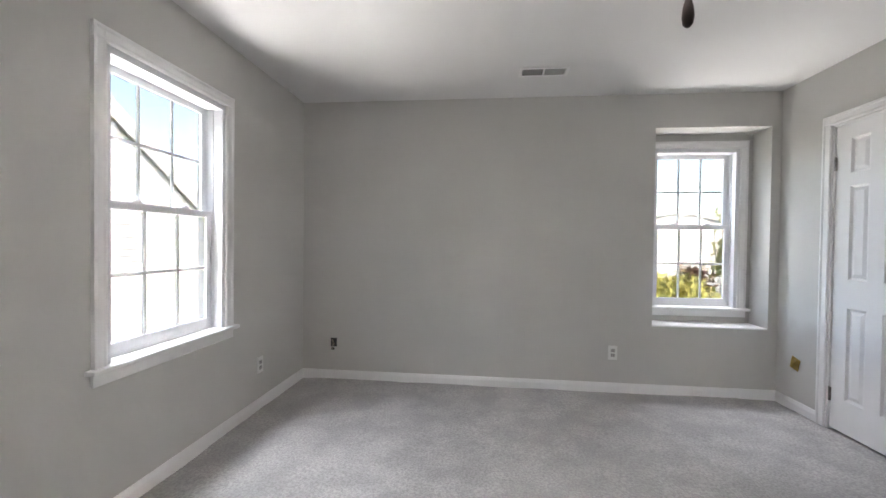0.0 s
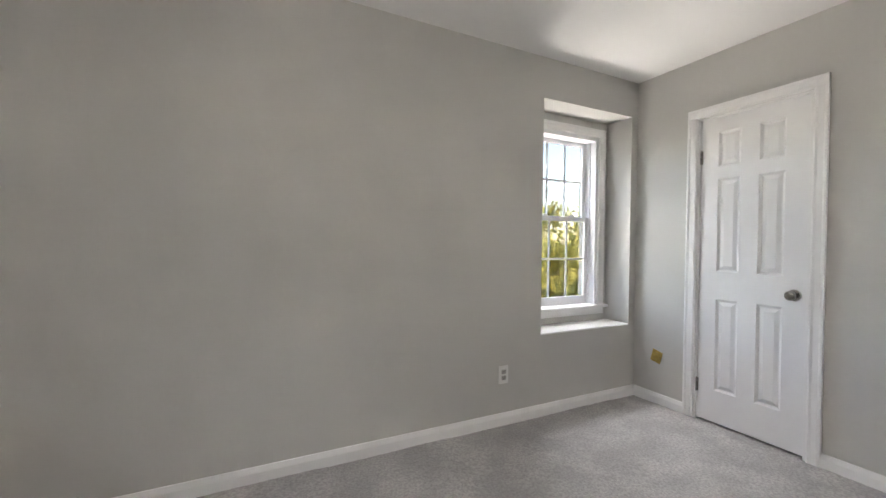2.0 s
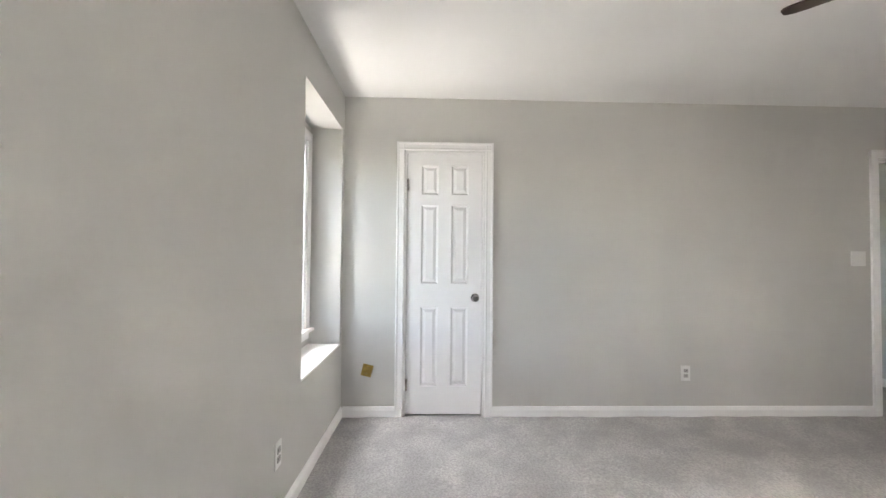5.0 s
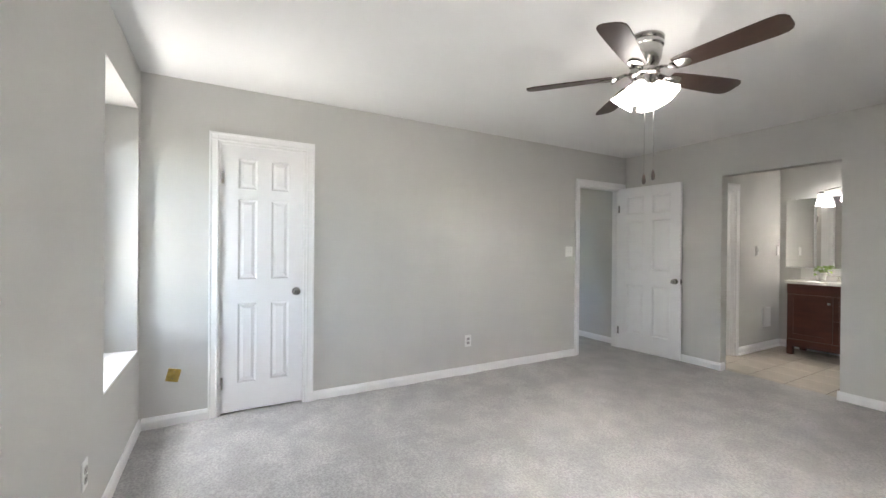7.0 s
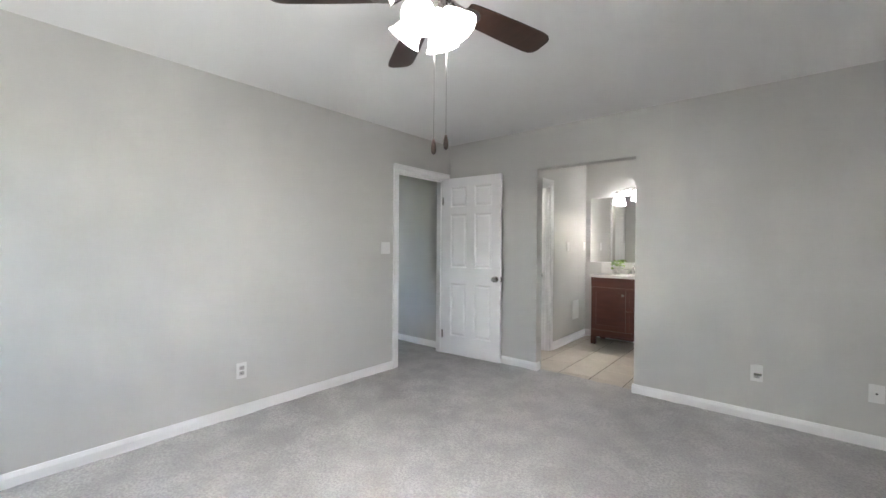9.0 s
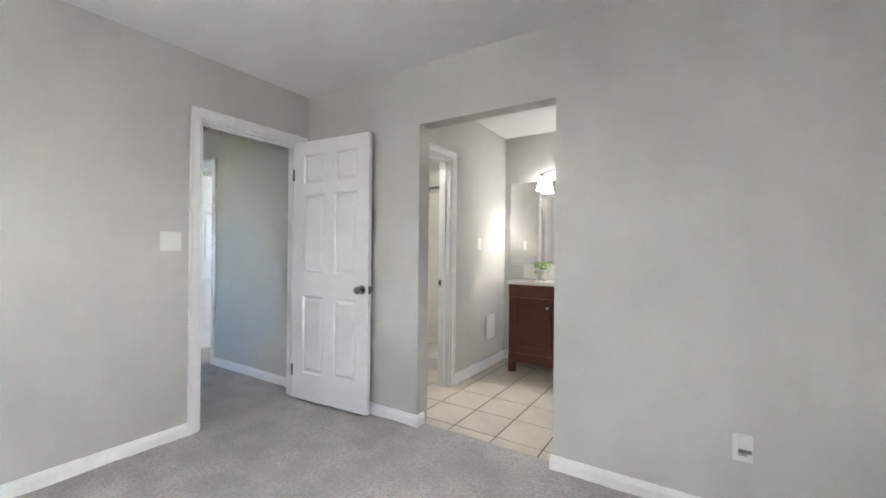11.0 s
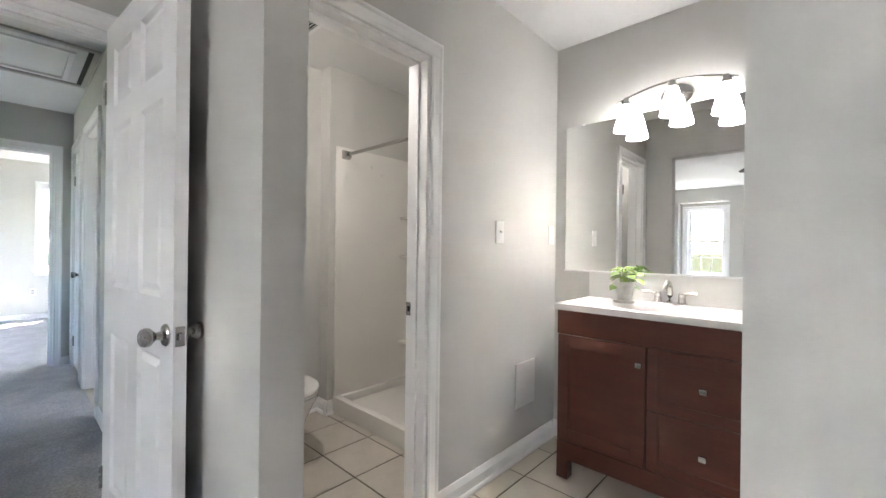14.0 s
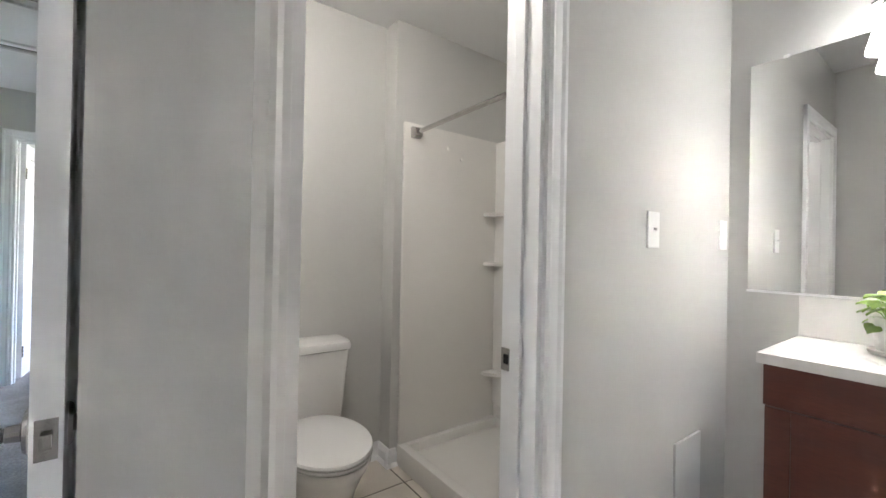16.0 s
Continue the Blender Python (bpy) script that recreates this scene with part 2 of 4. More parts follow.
# ---- the plan ----
WX, EX, NY, SY, H = -1.50, 2.415, 3.40, -1.655, 2.44
SYB = SY - 0.115
EXB = EX + 0.115
BX, BXB, BY = 1.515, 1.63, -3.61
HALL_N, HALL_E = -0.55, 5.63
FARX = 9.2
W_WIN = (1.535, 2.322, 0.675, 2.045)
N_WIN = (1.555, 2.245, 0.69, 2.045)
REC = (1.471, 2.345, 0.555, 2.167, 3.63)
CLOSET = (2.32, 2.93, 2.03)
ENTRY = (-1.565, -0.81, 2.03)
BATH_OPEN = (0.353, 1.277, 2.04)
SHOWER_DOOR = (-2.455, -1.853, 1.985)
HALL_DOOR = (3.9, 4.61, 2.04)
HALL_CLOSET = (4.9, 5.52, 2.04)
END_DOOR = (-1.515, -0.76, 2.04)
FAR_WIN = (-2.32, -1.56, 0.75, 2.08)
BOT = -0.12
FAR_N = -0.70

grid_solid("wall_west", cuts(WX - 0.16, WX), cuts(SYB, 3.8, W_WIN[0], W_WIN[1]), cuts(BOT, H, W_WIN[2], W_WIN[3]),
           [(-9, W_WIN[0], W_WIN[2], 9, W_WIN[1], W_WIN[3])], WALL, "grey painted bedroom wall with a double-hung window")
grid_solid("wall_north", cuts(WX, 3.3, REC[0], REC[1], N_WIN[0], N_WIN[1]), cuts(NY, REC[4], 3.8), cuts(BOT, H, REC[2], REC[3], N_WIN[2], N_WIN[3]),
           [(REC[0], 0, REC[2], REC[1], REC[4], REC[3]), (N_WIN[0], 0, N_WIN[2], N_WIN[1], 9, N_WIN[3])], WALL,
           "grey painted wall with a deep window recess")
grid_solid("wall_east", cuts(EX, EXB), cuts(SY, NY, *CLOSET[:2], *ENTRY[:2]), cuts(BOT, H, CLOSET[2]),
           [(0, CLOSET[0], -9, 9, CLOSET[1], CLOSET[2]), (0, ENTRY[0], -9, 9, ENTRY[1], ENTRY[2])], WALL,
           "grey painted wall with a closet door and an entry doorway")
grid_solid("wall_south", cuts(WX, 9.35, *BATH_OPEN[:2], *HALL_DOOR[:2], *HALL_CLOSET[:2], HALL_E + 0.12), cuts(SYB, SY), cuts(BOT, H, BATH_OPEN[2]),
           [(a, -9, -9, b, 9, 2.04) for a, b in (BATH_OPEN[:2], HALL_DOOR[:2], HALL_CLOSET[:2])] + [(HALL_E + 0.12, -9, -9, 99, 9, 9)], WALL,
           "grey painted wall with a cased opening to the bathroom")
grid_solid("wall_bath_east", cuts(BX, BXB), cuts(BY, SYB, *SHOWER_DOOR[:2]), cuts(BOT, H, SHOWER_DOOR[2]),
           [(0, SHOWER_DOOR[0], -9, 9, SHOWER_DOOR[1], SHOWER_DOOR[2])], WALL, "grey painted partition with the shower room doorway")
grid_solid("wall_bath_south", cuts(-0.35, 3.3), cuts(BY - 0.12, BY), cuts(BOT, H), [], WALL, "grey painted wall behind the vanity")
grid_solid("wall_bath_west", cuts(-0.35, -0.2), cuts(BY, SYB), cuts(BOT, H), [], WALL, "grey painted bathroom side wall")
grid_solid("wall_toilet_east", cuts(2.8, 2.92, 3.3), cuts(BY, -2.76, SYB), cuts(BOT, H), [(2.8, -2.76, -9, 2.92, 9, 9)], WALL, "grey painted wall behind the toilet, with a jog")
grid_solid("wall_hall_north", cuts(EXB, 3.3), cuts(HALL_N, HALL_N + 0.12), cuts(BOT, H), [], WALL, "grey painted hall wall")
# unseen opening added to let daylight into the hall
grid_solid("wall_stair_north", cuts(3.3, HALL_E, 4.2, 4.65), cuts(1.68, 1.8), cuts(BOT, H, 1.0, 2.0), [(4.2, -9, 1.0, 4.65, 9, 2.0)], WALL, "plain unseen stair landing wall with an opening added for hall daylight")
# unseen wall added so no outside light leaks in behind the closet door
grid_solid("wall_closet_back", cuts(3.15, 3.3), cuts(HALL_N + 0.12, 3.4), cuts(BOT, H), [], WALL, "plain unseen closet back wall added to keep daylight out")
grid_solid("wall_hall_end", cuts(HALL_E, HALL_E + 0.12), cuts(-4.0, 1.8, SY, *END_DOOR[:2]), cuts(BOT, H, END_DOOR[2]),
           [(0, END_DOOR[0], -9, 99, END_DOOR[1], END_DOOR[2])], WALL, "grey painted wall with a doorway to a far bedroom")
grid_solid("wall_far_east", cuts(FARX, FARX + 0.15), cuts(-4.0, 1.8, *FAR_WIN[:2]), cuts(BOT, H, *FAR_WIN[2:]),
           [(0, FAR_WIN[0], FAR_WIN[2], 99, FAR_WIN[1], FAR_WIN[3])], WALL, "grey painted far bedroom wall with a window")
# its opening is added out of view to bring sunlight into the far bedroom
grid_solid("wall_far_south", cuts(HALL_E + 0.12, FARX, 6.9, 7.7), cuts(-4.0, -3.88), cuts(BOT, H, 0.9, 2.0), [(6.9, -9, 0.9, 7.7, 9, 2.0)], WALL, "grey painted far bedroom side wall with an opening added for daylight")
grid_solid("wall_far_north", cuts(HALL_E + 0.12, FARX), cuts(FAR_N, FAR_N + 0.12), cuts(BOT, H), [], WALL, "grey painted far bedroom side wall")
# opening added where it isn't seen, to brighten the hall bathroom
grid_solid("wall_hall_bath_back", cuts(3.3, HALL_E, 3.6, 4.1), cuts(-3.73, -3.61), cuts(BOT, H, 1.4, 2.0), [(3.6, -9, 1.4, 4.1, 9, 2.0)], WALL, "plain hall bathroom back wall with an opening added for daylight")
grid_solid("wall_hall_bath_side", cuts(4.75, 4.87), cuts(-3.61, SYB), cuts(BOT, H), [], WALL, "plain partition beside the hall closet")

ceiling = grid_solid("ceiling", cuts(WX - 0.16, FARX + 0.15), cuts(-4.0, 3.8), cuts(H, H + 0.15), [], CEIL, "smooth white painted ceiling", category="ceiling")
carpet = grid_solid("floor_slab", cuts(WX, BATH_OPEN[0], BATH_OPEN[1], 3.3, HALL_E + 0.06, FARX), cuts(-3.88, -1.73, SY - 0.001, FAR_N, 1.68, 3.4), cuts(-0.1, -0.012),
                    [(-9, -9, -9, BATH_OPEN[0], SY - 0.001, 9), (BATH_OPEN[0], -9, -9, BATH_OPEN[1], -1.73, 9), (3.3, 1.68, -9, 99, 9, 9), (HALL_E + 0.06, FAR_N, -9, 99, 9, 9),
                     (BATH_OPEN[1], -9, -9, HALL_E + 0.06, SY - 0.001, 9)], CARPET,
                    "plain subfloor under the carpet", category="floor")


def pile(name, rects, label):
    """Cut-pile carpet over rectangles (x0, y0, x1, y1, cell), with tufts and brushed patches standing up to 7 mm."""
    verts, faces = [], []
    for x0, y0, x1, y1, cell in rects:
        nx, ny = max(2, round((x1 - x0) / cell)), max(2, round((y1 - y0) / cell))
        base = len(verts)
        for i in range(nx + 1):
            for j in range(ny + 1):
                x, y = x0 + (x1 - x0) * i / nx, y0 + (y1 - y0) * j / ny
                tuft = noise.noise(Vector((x * 26, y * 26, 0.0))) + 0.7 * noise.noise(Vector((x * 55, y * 55, 3.0)))
                brushed = noise.noise(Vector((x * 3.1 + 1.2 * noise.noise(Vector((x * 2, y * 2, 9.0))), y * 3.1, 5.0)))
                verts.append((x, y, 0.004 + 0.0022 * tuft + 0.005 * max(-0.5, min(0.5, 3 * brushed))))
        for i in range(nx):
            for j in range(ny):
                a = base + i * (ny + 1) + j
                faces.append((a, a + ny + 1, a + ny + 2, a + 1))
    me = bpy.data.meshes.new(name)
    me.from_pydata(verts, [], faces)
    me.materials.append(CARPET)
    me.polygons.foreach_set("use_smooth", [True] * len(faces))
    return tagged(new(name, me), label, "carpet", kind="structure")


pile("floor", [(WX, SY, EX, NY, 0.016), (BATH_OPEN[0], -1.73, BATH_OPEN[1], SY, 0.016), (EX, ENTRY[0] - 0.02, EXB, ENTRY[1] + 0.02, 0.016), (EX, CLOSET[0], 3.15, CLOSET[1], 0.05),
               (EXB, SY, HALL_E, HALL_N, 0.022), (3.3, HALL_N, HALL_E, 1.68, 0.06), (HALL_E, END_DOOR[0], HALL_E + 0.12, END_DOOR[1], 0.03), (HALL_E + 0.12, -3.88, FARX, FAR_N, 0.05)],
     "grey cut-pile wall-to-wall carpet with brushed marks")
grid_solid("floor_hall_bath", cuts(3.3, HALL_E), cuts(-3.61, SY - 0.002), cuts(-0.1, -0.002), [], TILE, "pale tile floor in the hall bathroom", category="tile floor")


# ---- mouldings ----
BASE = [(0, 0), (0.014, 0), (0.014, 0.06), (0.010, 0.072), (0.006, 0.084), (0, 0.086)]


def baseboard(runs, label="white painted wooden baseboard"):
    bm = bmesh.new()
    for a, b, out in runs:
        extrude_profile(bm, BASE, (*a, -0.008), (*b, -0.008), (*out, 0), (0, 0, 1.04))
    return tagged(part("baseboard", bm, TRIM), label, "baseboard", kind="structure")


baseboard([((WX, NY), (EX, NY), (0, -1))])
baseboard([((WX, SY), (WX, NY - 0.014), (1, 0))])
baseboard([((EX, CLOSET[1] + 0.066), (EX, NY - 0.014), (-1, 0)), ((EX, ENTRY[1] + 0.066), (EX, CLOSET[0] - 0.066), (-1, 0))])
baseboard([((WX + 0.014, SY), (BATH_OPEN[0] + 0.014, SY), (0, 1)), ((BATH_OPEN[1] - 0.014, SY), (EX - 0.02, SY), (0, 1)),
           ((BATH_OPEN[1], SY), (BATH_OPEN[1], SY - 0.075), (-1, 0)), ((BATH_OPEN[0], SY), (BATH_OPEN[0], SY - 0.075), (1, 0))])
baseboard([((EXB, SY), (HALL_DOOR[0] - 0.066, SY), (0, 1)), ((HALL_DOOR[1] + 0.066, SY), (HALL_CLOSET[0] - 0.066, SY), (0, 1))])
baseboard([((HALL_E, END_DOOR[0] - 0.066), (HALL_E, SY + 0.014), (-1, 0)), ((FARX, -3.88), (FARX, 1.68), (-1, 0))])
# bathroom base has a quarter round at its foot
BATHBASE = [(0, 0), (0.028, 0), (0.027, 0.008), (0.022, 0.016), (0.014, 0.02), (0.014, 0.062), (0.009, 0.078), (0.005, 0.09), (0, 0.092)]
bm = bmesh.new()
for a, b, out in [((BX, BY + 0.028), (BX, SHOWER_DOOR[0] - 0.066), (-1, 0)), ((-0.2, BY), (BX, BY), (0, 1)),
                  ((2.92, -2.76), (2.92, -1.77), (-1, 0)), ((2.772, -2.76), (2.92, -2.76), (0, 1)), ((2.8, -2.80), (2.8, -2.732), (-1, 0))]:
    extrude_profile(bm, BATHBASE, (*a, 0.0), (*b, 0.0), (*out, 0))
tagged(part("baseboard", bm, TRIM), "white baseboard with a quarter round on tile", "baseboard", kind="structure")

CASING = [(0, 0), (0.012, 0), (0.016, 0.01), (0.013, 0.02), (0.013, 0.045), (0.018, 0.054), (0.018, 0.064), (0, 0.064)]


def casing(place, w, h, name="trim", label="white painted moulded door casing", depth=0.115, stop=True, far=True):
    """Casing, jambs and stop of a doorway w wide and h high; local x across, y away from the room, origin at the floor in the wall's face."""
    bm = bmesh.new()
    sides = [(0.0, -1)] + ([(depth, 1)] if far else [])
    for y, s in sides:
        out = Vector((0, s, 0))
        for x, dx in ((-0.002, -1), (w + 0.002, 1)):
            extrude_profile(bm, CASING, (x, y, 0), (x, y, h + 0.066), out, (dx, 0, 0))
        extrude_profile(bm, CASING, (-0.066, y - 0.0008 * s * -1, h + 0.002), (w + 0.066, y + 0.0008 * s, h + 0.002), out)
    for x0, x1 in ((-0.001, 0.014), (w - 0.014, w + 0.001)):
        add_box(bm, (x0, -0.001, 0), (x1, depth + 0.001, h), 0.001)
    add_box(bm, (0.0, -0.001, h - 0.014), (w, depth + 0.001, h + 0.001), 0.001)
    if stop:
        for x0, x1 in ((0.013, 0.024), (w - 0.024, w - 0.013)):
            add_box(bm, (x0, 0.045, 0), (x1, 0.078, h - 0.014), 0.002)
        add_box(bm, (0.013, 0.045, h - 0.024), (w - 0.013, 0.078, h - 0.013), 0.002)
    ob = part(name, bm, TRIM, m=place)
    return tagged(ob, label, "door casing", kind="structure")


# from the wall's room face: local x across, local y into the wall
def on_east(y, x=EX):
    return pose(x, y, 0, 0, 0, -90)


def on_west(y, x=WX):
    return pose(x, y, 0, 0, 0, 90)


def on_north(x, y=NY):
    return pose(x, y, 0, 0, 0, 0)


def on_south(x, y=SY):
    return pose(x, y, 0, 0, 0, 180)


casing(on_east(CLOSET[1]), CLOSET[1] - CLOSET[0], CLOSET[2], far=False)
casing(on_east(ENTRY[1]), ENTRY[1] - ENTRY[0], ENTRY[2])
casing(on_east(SHOWER_DOOR[1], BX), SHOWER_DOOR[1] - SHOWER_DOOR[0], SHOWER_DOOR[2])
casing(on_south(HALL_DOOR[1]), HALL_DOOR[1] - HALL_DOOR[0], HALL_DOOR[2])
casing(on_south(HALL_CLOSET[1]), HALL_CLOSET[1] - HALL_CLOSET[0], HALL_CLOSET[2], far=False)
casing(on_east(END_DOOR[1], HALL_E), END_DOOR[1] - END_DOOR[0], END_DOOR[2], depth=0.12)


# ---- doors ----
def panel_face(bm, w, h, y, s):
    """One moulded face of a six-panel door at depth y, facing s."""
    st, mu = 0.107, 0.1
    pw = (w - 2 * st - mu) / 2
    xs = [0, st, st + pw, st + pw + mu, w - st, w]
    zs = [0, 0.21, 0.81, 0.99, 1.595, 1.675, 1.9, h]
    vs = [[bm.verts.new((x, y, z)) for z in zs] for x in xs]
    made = []
    for i in range(5):
        for j in range(7):
            q = (vs[i][j], vs[i + 1][j], vs[i + 1][j + 1], vs[i][j + 1])
            fc = bm.faces.new(q if s < 0 else q[::-1])
            if i in (1, 3) and j in (1, 3, 5):
                made.append(fc)
    bm.normal_update()
    for fc in made:
        for thick, deep in ((0.005, -0.004), (0.008, -0.006), (0.006, 0.0), (0.02, 0.007)):
            bmesh.ops.inset_region(bm, faces=[fc], thickness=thick, depth=deep, use_even_offset=True)


def knob_shape(bm, x, z, y, s):
    """A round knob with rose, out from y towards s."""
    m = Matrix.Translation((x, y, z)) @ Matrix.Rotation(radians(90 if s < 0 else -90), 4, "X")
    add_lathe(bm, [(0.001, -0.001), (0.032, -0.001), (0.033, 0.004), (0.029, 0.009), (0.013, 0.012), (0.011, 0.028), (0.018, 0.034), (0.026, 0.042),
                   (0.0275, 0.052), (0.024, 0.062), (0.016, 0.067), (0.0, 0.068)], 24, m)


def hinge_shape(bm, x, z, y):
    add_lathe(bm, [(0.001, -0.045), (0.006, -0.045), (0.006, -0.016), (0.0052, -0.015), (0.006, -0.014), (0.006, 0.014), (0.0052, 0.015), (0.006, 0.016),
                   (0.006, 0.045), (0.003, 0.05), (0.0, 0.05)], 10, Matrix.Translation((x, y - 0.004, z)))
    add_box(bm, (x - 0.002, y - 0.003, z - 0.044), (x + 0.012, y + 0.001, z + 0.044), 0.0008)


def panel_door(place, w, h, label, hinge_left=True, knob=True, hinges=True, category="door", latch=False):
    """A six-panel door leaf; local x from one edge to the other, front at y=0 and back at 0.035, its foot 1.5 cm above the floor."""
    root = empty("door", place, label, category)
    bm = bmesh.new()
    t = 0.035
    panel_face(bm, w, h, 0, -1)
    panel_face(bm, w, h, t, 1)
    bm.verts.ensure_lookup_table()
    rim = lambda y: [(0, y, 0), (w, y, 0), (w, y, h), (0, y, h)]
    a, b = [[bm.verts.new(p) for p in rim(y)] for y in (0, t)]
    for k in range(4):
        bm.faces.new((a[k], a[(k + 1) % 4], b[(k + 1) % 4], b[k]))
    part("slab", bm, DOORW, root, m=pose(0, 0, 0.02))
    if knob:
        kx = w - 0.052 if hinge_left else 0.052
        bm = bmesh.new()
        knob_shape(bm, kx, 0.905, 0, -1)
        knob_shape(bm, kx, 0.905, t, 1)
        part("knob", bm, NICKEL, root, True, label="brushed nickel round knob")
    if latch:
        bm = bmesh.new()
        ex = w if hinge_left else 0.0
        s = 1 if hinge_left else -1
        add_box(bm, (min(ex, ex + s * 0.0015), 0.005, 0.876), (max(ex, ex + s * 0.0015), 0.03, 0.934), 0.0006)
        add_box(bm, (min(ex, ex + s * 0.013), 0.011, 0.894), (max(ex, ex + s * 0.013), 0.024, 0.916), 0.003)
        for z in (0.884, 0.926):
            add_lathe(bm, [(0.0, 0.0022), (0.0035, 0.002), (0.0035, 0.0)], 10, Matrix.Translation((ex, 0.0175, z)) @ Matrix.Rotation(radians(90 * s), 4, "Y"))
        part("latch", bm, NICKEL, root, label="nickel latch plate and bolt")
    if hinges:
        hx = 0.0 if hinge_left else w
        for z in (0.24, 1.77):
            bm = bmesh.new()
            hinge_shape(bm, hx - (0.002 if hinge_left else -0.002), z, 0)
            part("hinge", bm, NICKEL, root, True)
    return root


panel_door(pose(EX + 0.008, CLOSET[1] - 0.017, 0, 0, 0, -90), 0.576, 2.0, "closed white six-panel closet door with a nickel knob")
# the entry door stands open against the south wall
panel_door(pose(2.395, -1.538, 0, 0, 0, 184.8) @ pose(0, -0.035, 0), 0.745, 2.005, "open white six-panel bedroom entry door", latch=True)
panel_door(pose(HALL_CLOSET[1] - 0.017, SY - 0.008, 0, 0, 0, 180), HALL_CLOSET[1] - HALL_CLOSET[0] - 0.034, 2.01, "closed narrow white six-panel hall closet door")
panel_door(pose(HALL_DOOR[1] - 0.02, SYB - 0.004, 0, 0, 0, -96) @ pose(0, -0.035, 0), 0.64, 2.01, "white six-panel hall bathroom door standing open", knob=False)
panel_door(pose(HALL_E + 0.135, END_DOOR[1] - 0.012, 0, 0, 0, -3) @ pose(0, -0.035, 0), 0.72, 2.01, "white six-panel far bedroom door standing open", latch=True)
casing(on_north(7.2, FAR_N), 0.7, 2.03, far=False, stop=False, depth=0.03)
panel_door(pose(7.217, FAR_N - 0.03, 0), 0.666, 2.0, "closed white six-panel closet door in the far bedroom", hinge_left=False)
panel_door(pose(2.24, -1.90, 0, 0, 0, 180), 0.56, 1.96, "white six-panel shower room door opened flat", hinge_left=False)


# ---- windows ----
def window(place, w, z0, z1, wall, label, depth_in=0.07, group=""):
    """A double-hung window; local x across an opening w wide, y away from the room, z0 its stool, z1 its head."""
    root = empty("window", place, label, "window")
    h, c = z1 - z0, 0.066
    bm = bmesh.new()
    for x, dx in ((0.0, -1), (w, 1)):
        extrude_profile(bm, CASING, (x, 0, z0), (x, 0, z1 + c), (0, -1, 0), (dx, 0, 0))
    extrude_profile(bm, CASING, (-c, -0.0006, z1), (w + c, -0.0006, z1), (0, -1, 0))
    part("casing", bm, TRIM, root)
    bm = bmesh.new()
    add_box(bm, (-c - 0.024, -0.045, z0 - 0.02), (w + c + 0.024, depth_in + 0.01, z0 + 0.002), 0.006)
    part("sill", bm, TRIM, root)
    bm = bmesh.new()
    add_box(bm, (-c, -0.014, z0 - 0.075), (w + c, 0.001, z0 - 0.019), 0.003)
    part("apron", bm, TRIM, root)
    bm = bmesh.new()
    for x0, x1 in ((-0.001, 0.026), (w - 0.026, w + 0.001)):
        add_box(bm, (x0, 0.0, z0), (x1, wall, z1), 0.002)
        xm = x1 if x0 < 0.1 else x0
        add_box(bm, (xm - 0.006, depth_in - 0.012, z0), (xm + 0.006, depth_in + 0.002, z1), 0.001)
        add_box(bm, (xm - 0.006, depth_in + 0.03, z0), (xm + 0.006, depth_in + 0.036, z1), 0.001)
    add_box(bm, (0, 0.0, z1 - 0.03), (w, wall, z1 + 0.001), 0.002)
    add_box(bm, (0, depth_in, z0 - 0.01), (w, wall + 0.03, z0 + 0.02), 0.003)
    part("frame", bm, VINYL, root)
    mid = z0 + h * 0.51
    for kind, y, a, b in (("lower_sash", depth_in, z0 + 0.018, mid + 0.018), ("upper_sash", depth_in + 0.034, mid - 0.018, z1 - 0.028)):
        x0, x1, fw = 0.03, w - 0.03, 0.04
        bm = bmesh.new()
        add_box(bm, (x0, y, a), (x0 + fw, y + 0.03, b), 0.004)
        add_box(bm, (x1 - fw, y, a), (x1, y + 0.03, b), 0.004)
        lo = 0.05 if kind == "lower_sash" else 0.036
        add_box(bm, (x0 + fw - 0.004, y + 0.0005, a), (x1 - fw + 0.004, y + 0.0295, a + lo), 0.004)
        add_box(bm, (x0 + fw - 0.004, y + 0.0005, b - 0.036), (x1 - fw + 0.004, y + 0.0295, b), 0.004)
        sash = part(kind, bm, VINYL, root)
        ga, gb, gx0, gx1 = a + lo, b - 0.036, x0 + fw, x1 - fw
        bm = bmesh.new()
        for k in (1, 2):
            x = gx0 + (gx1 - gx0) * k / 3
            add_box(bm, (x - 0.008, y + 0.009, ga - 0.002), (x + 0.008, y + 0.021, gb + 0.002), 0.003)
        z = (ga + gb) / 2
        add_box(bm, (gx0 - 0.002, y + 0.0095, z - 0.008), (gx1 + 0.002, y + 0.0205, z + 0.008), 0.003)
        part("muntin", bm, VINYL, sash)
        bm = bmesh.new()
        add_box(bm, (gx0 - 0.003, y + 0.014, ga - 0.003), (gx1 + 0.003, y + 0.016, gb + 0.003))
        pane = part("pane", bm, GLASS, sash)
        pane.visible_shadow = False
    bm = bmesh.new()
    for k in (0.3, 0.7):
        add_box(bm, (w * k - 0.03, depth_in + 0.002, mid + 0.017), (w * k + 0.03, depth_in + 0.028, mid + 0.026), 0.004)
        add_box(bm, (w * k - 0.012, depth_in + 0.004, mid + 0.025), (w * k + 0.022, depth_in + 0.016, mid + 0.036), 0.004)
    part("sash_lock", bm, VINYL, root)
    return root


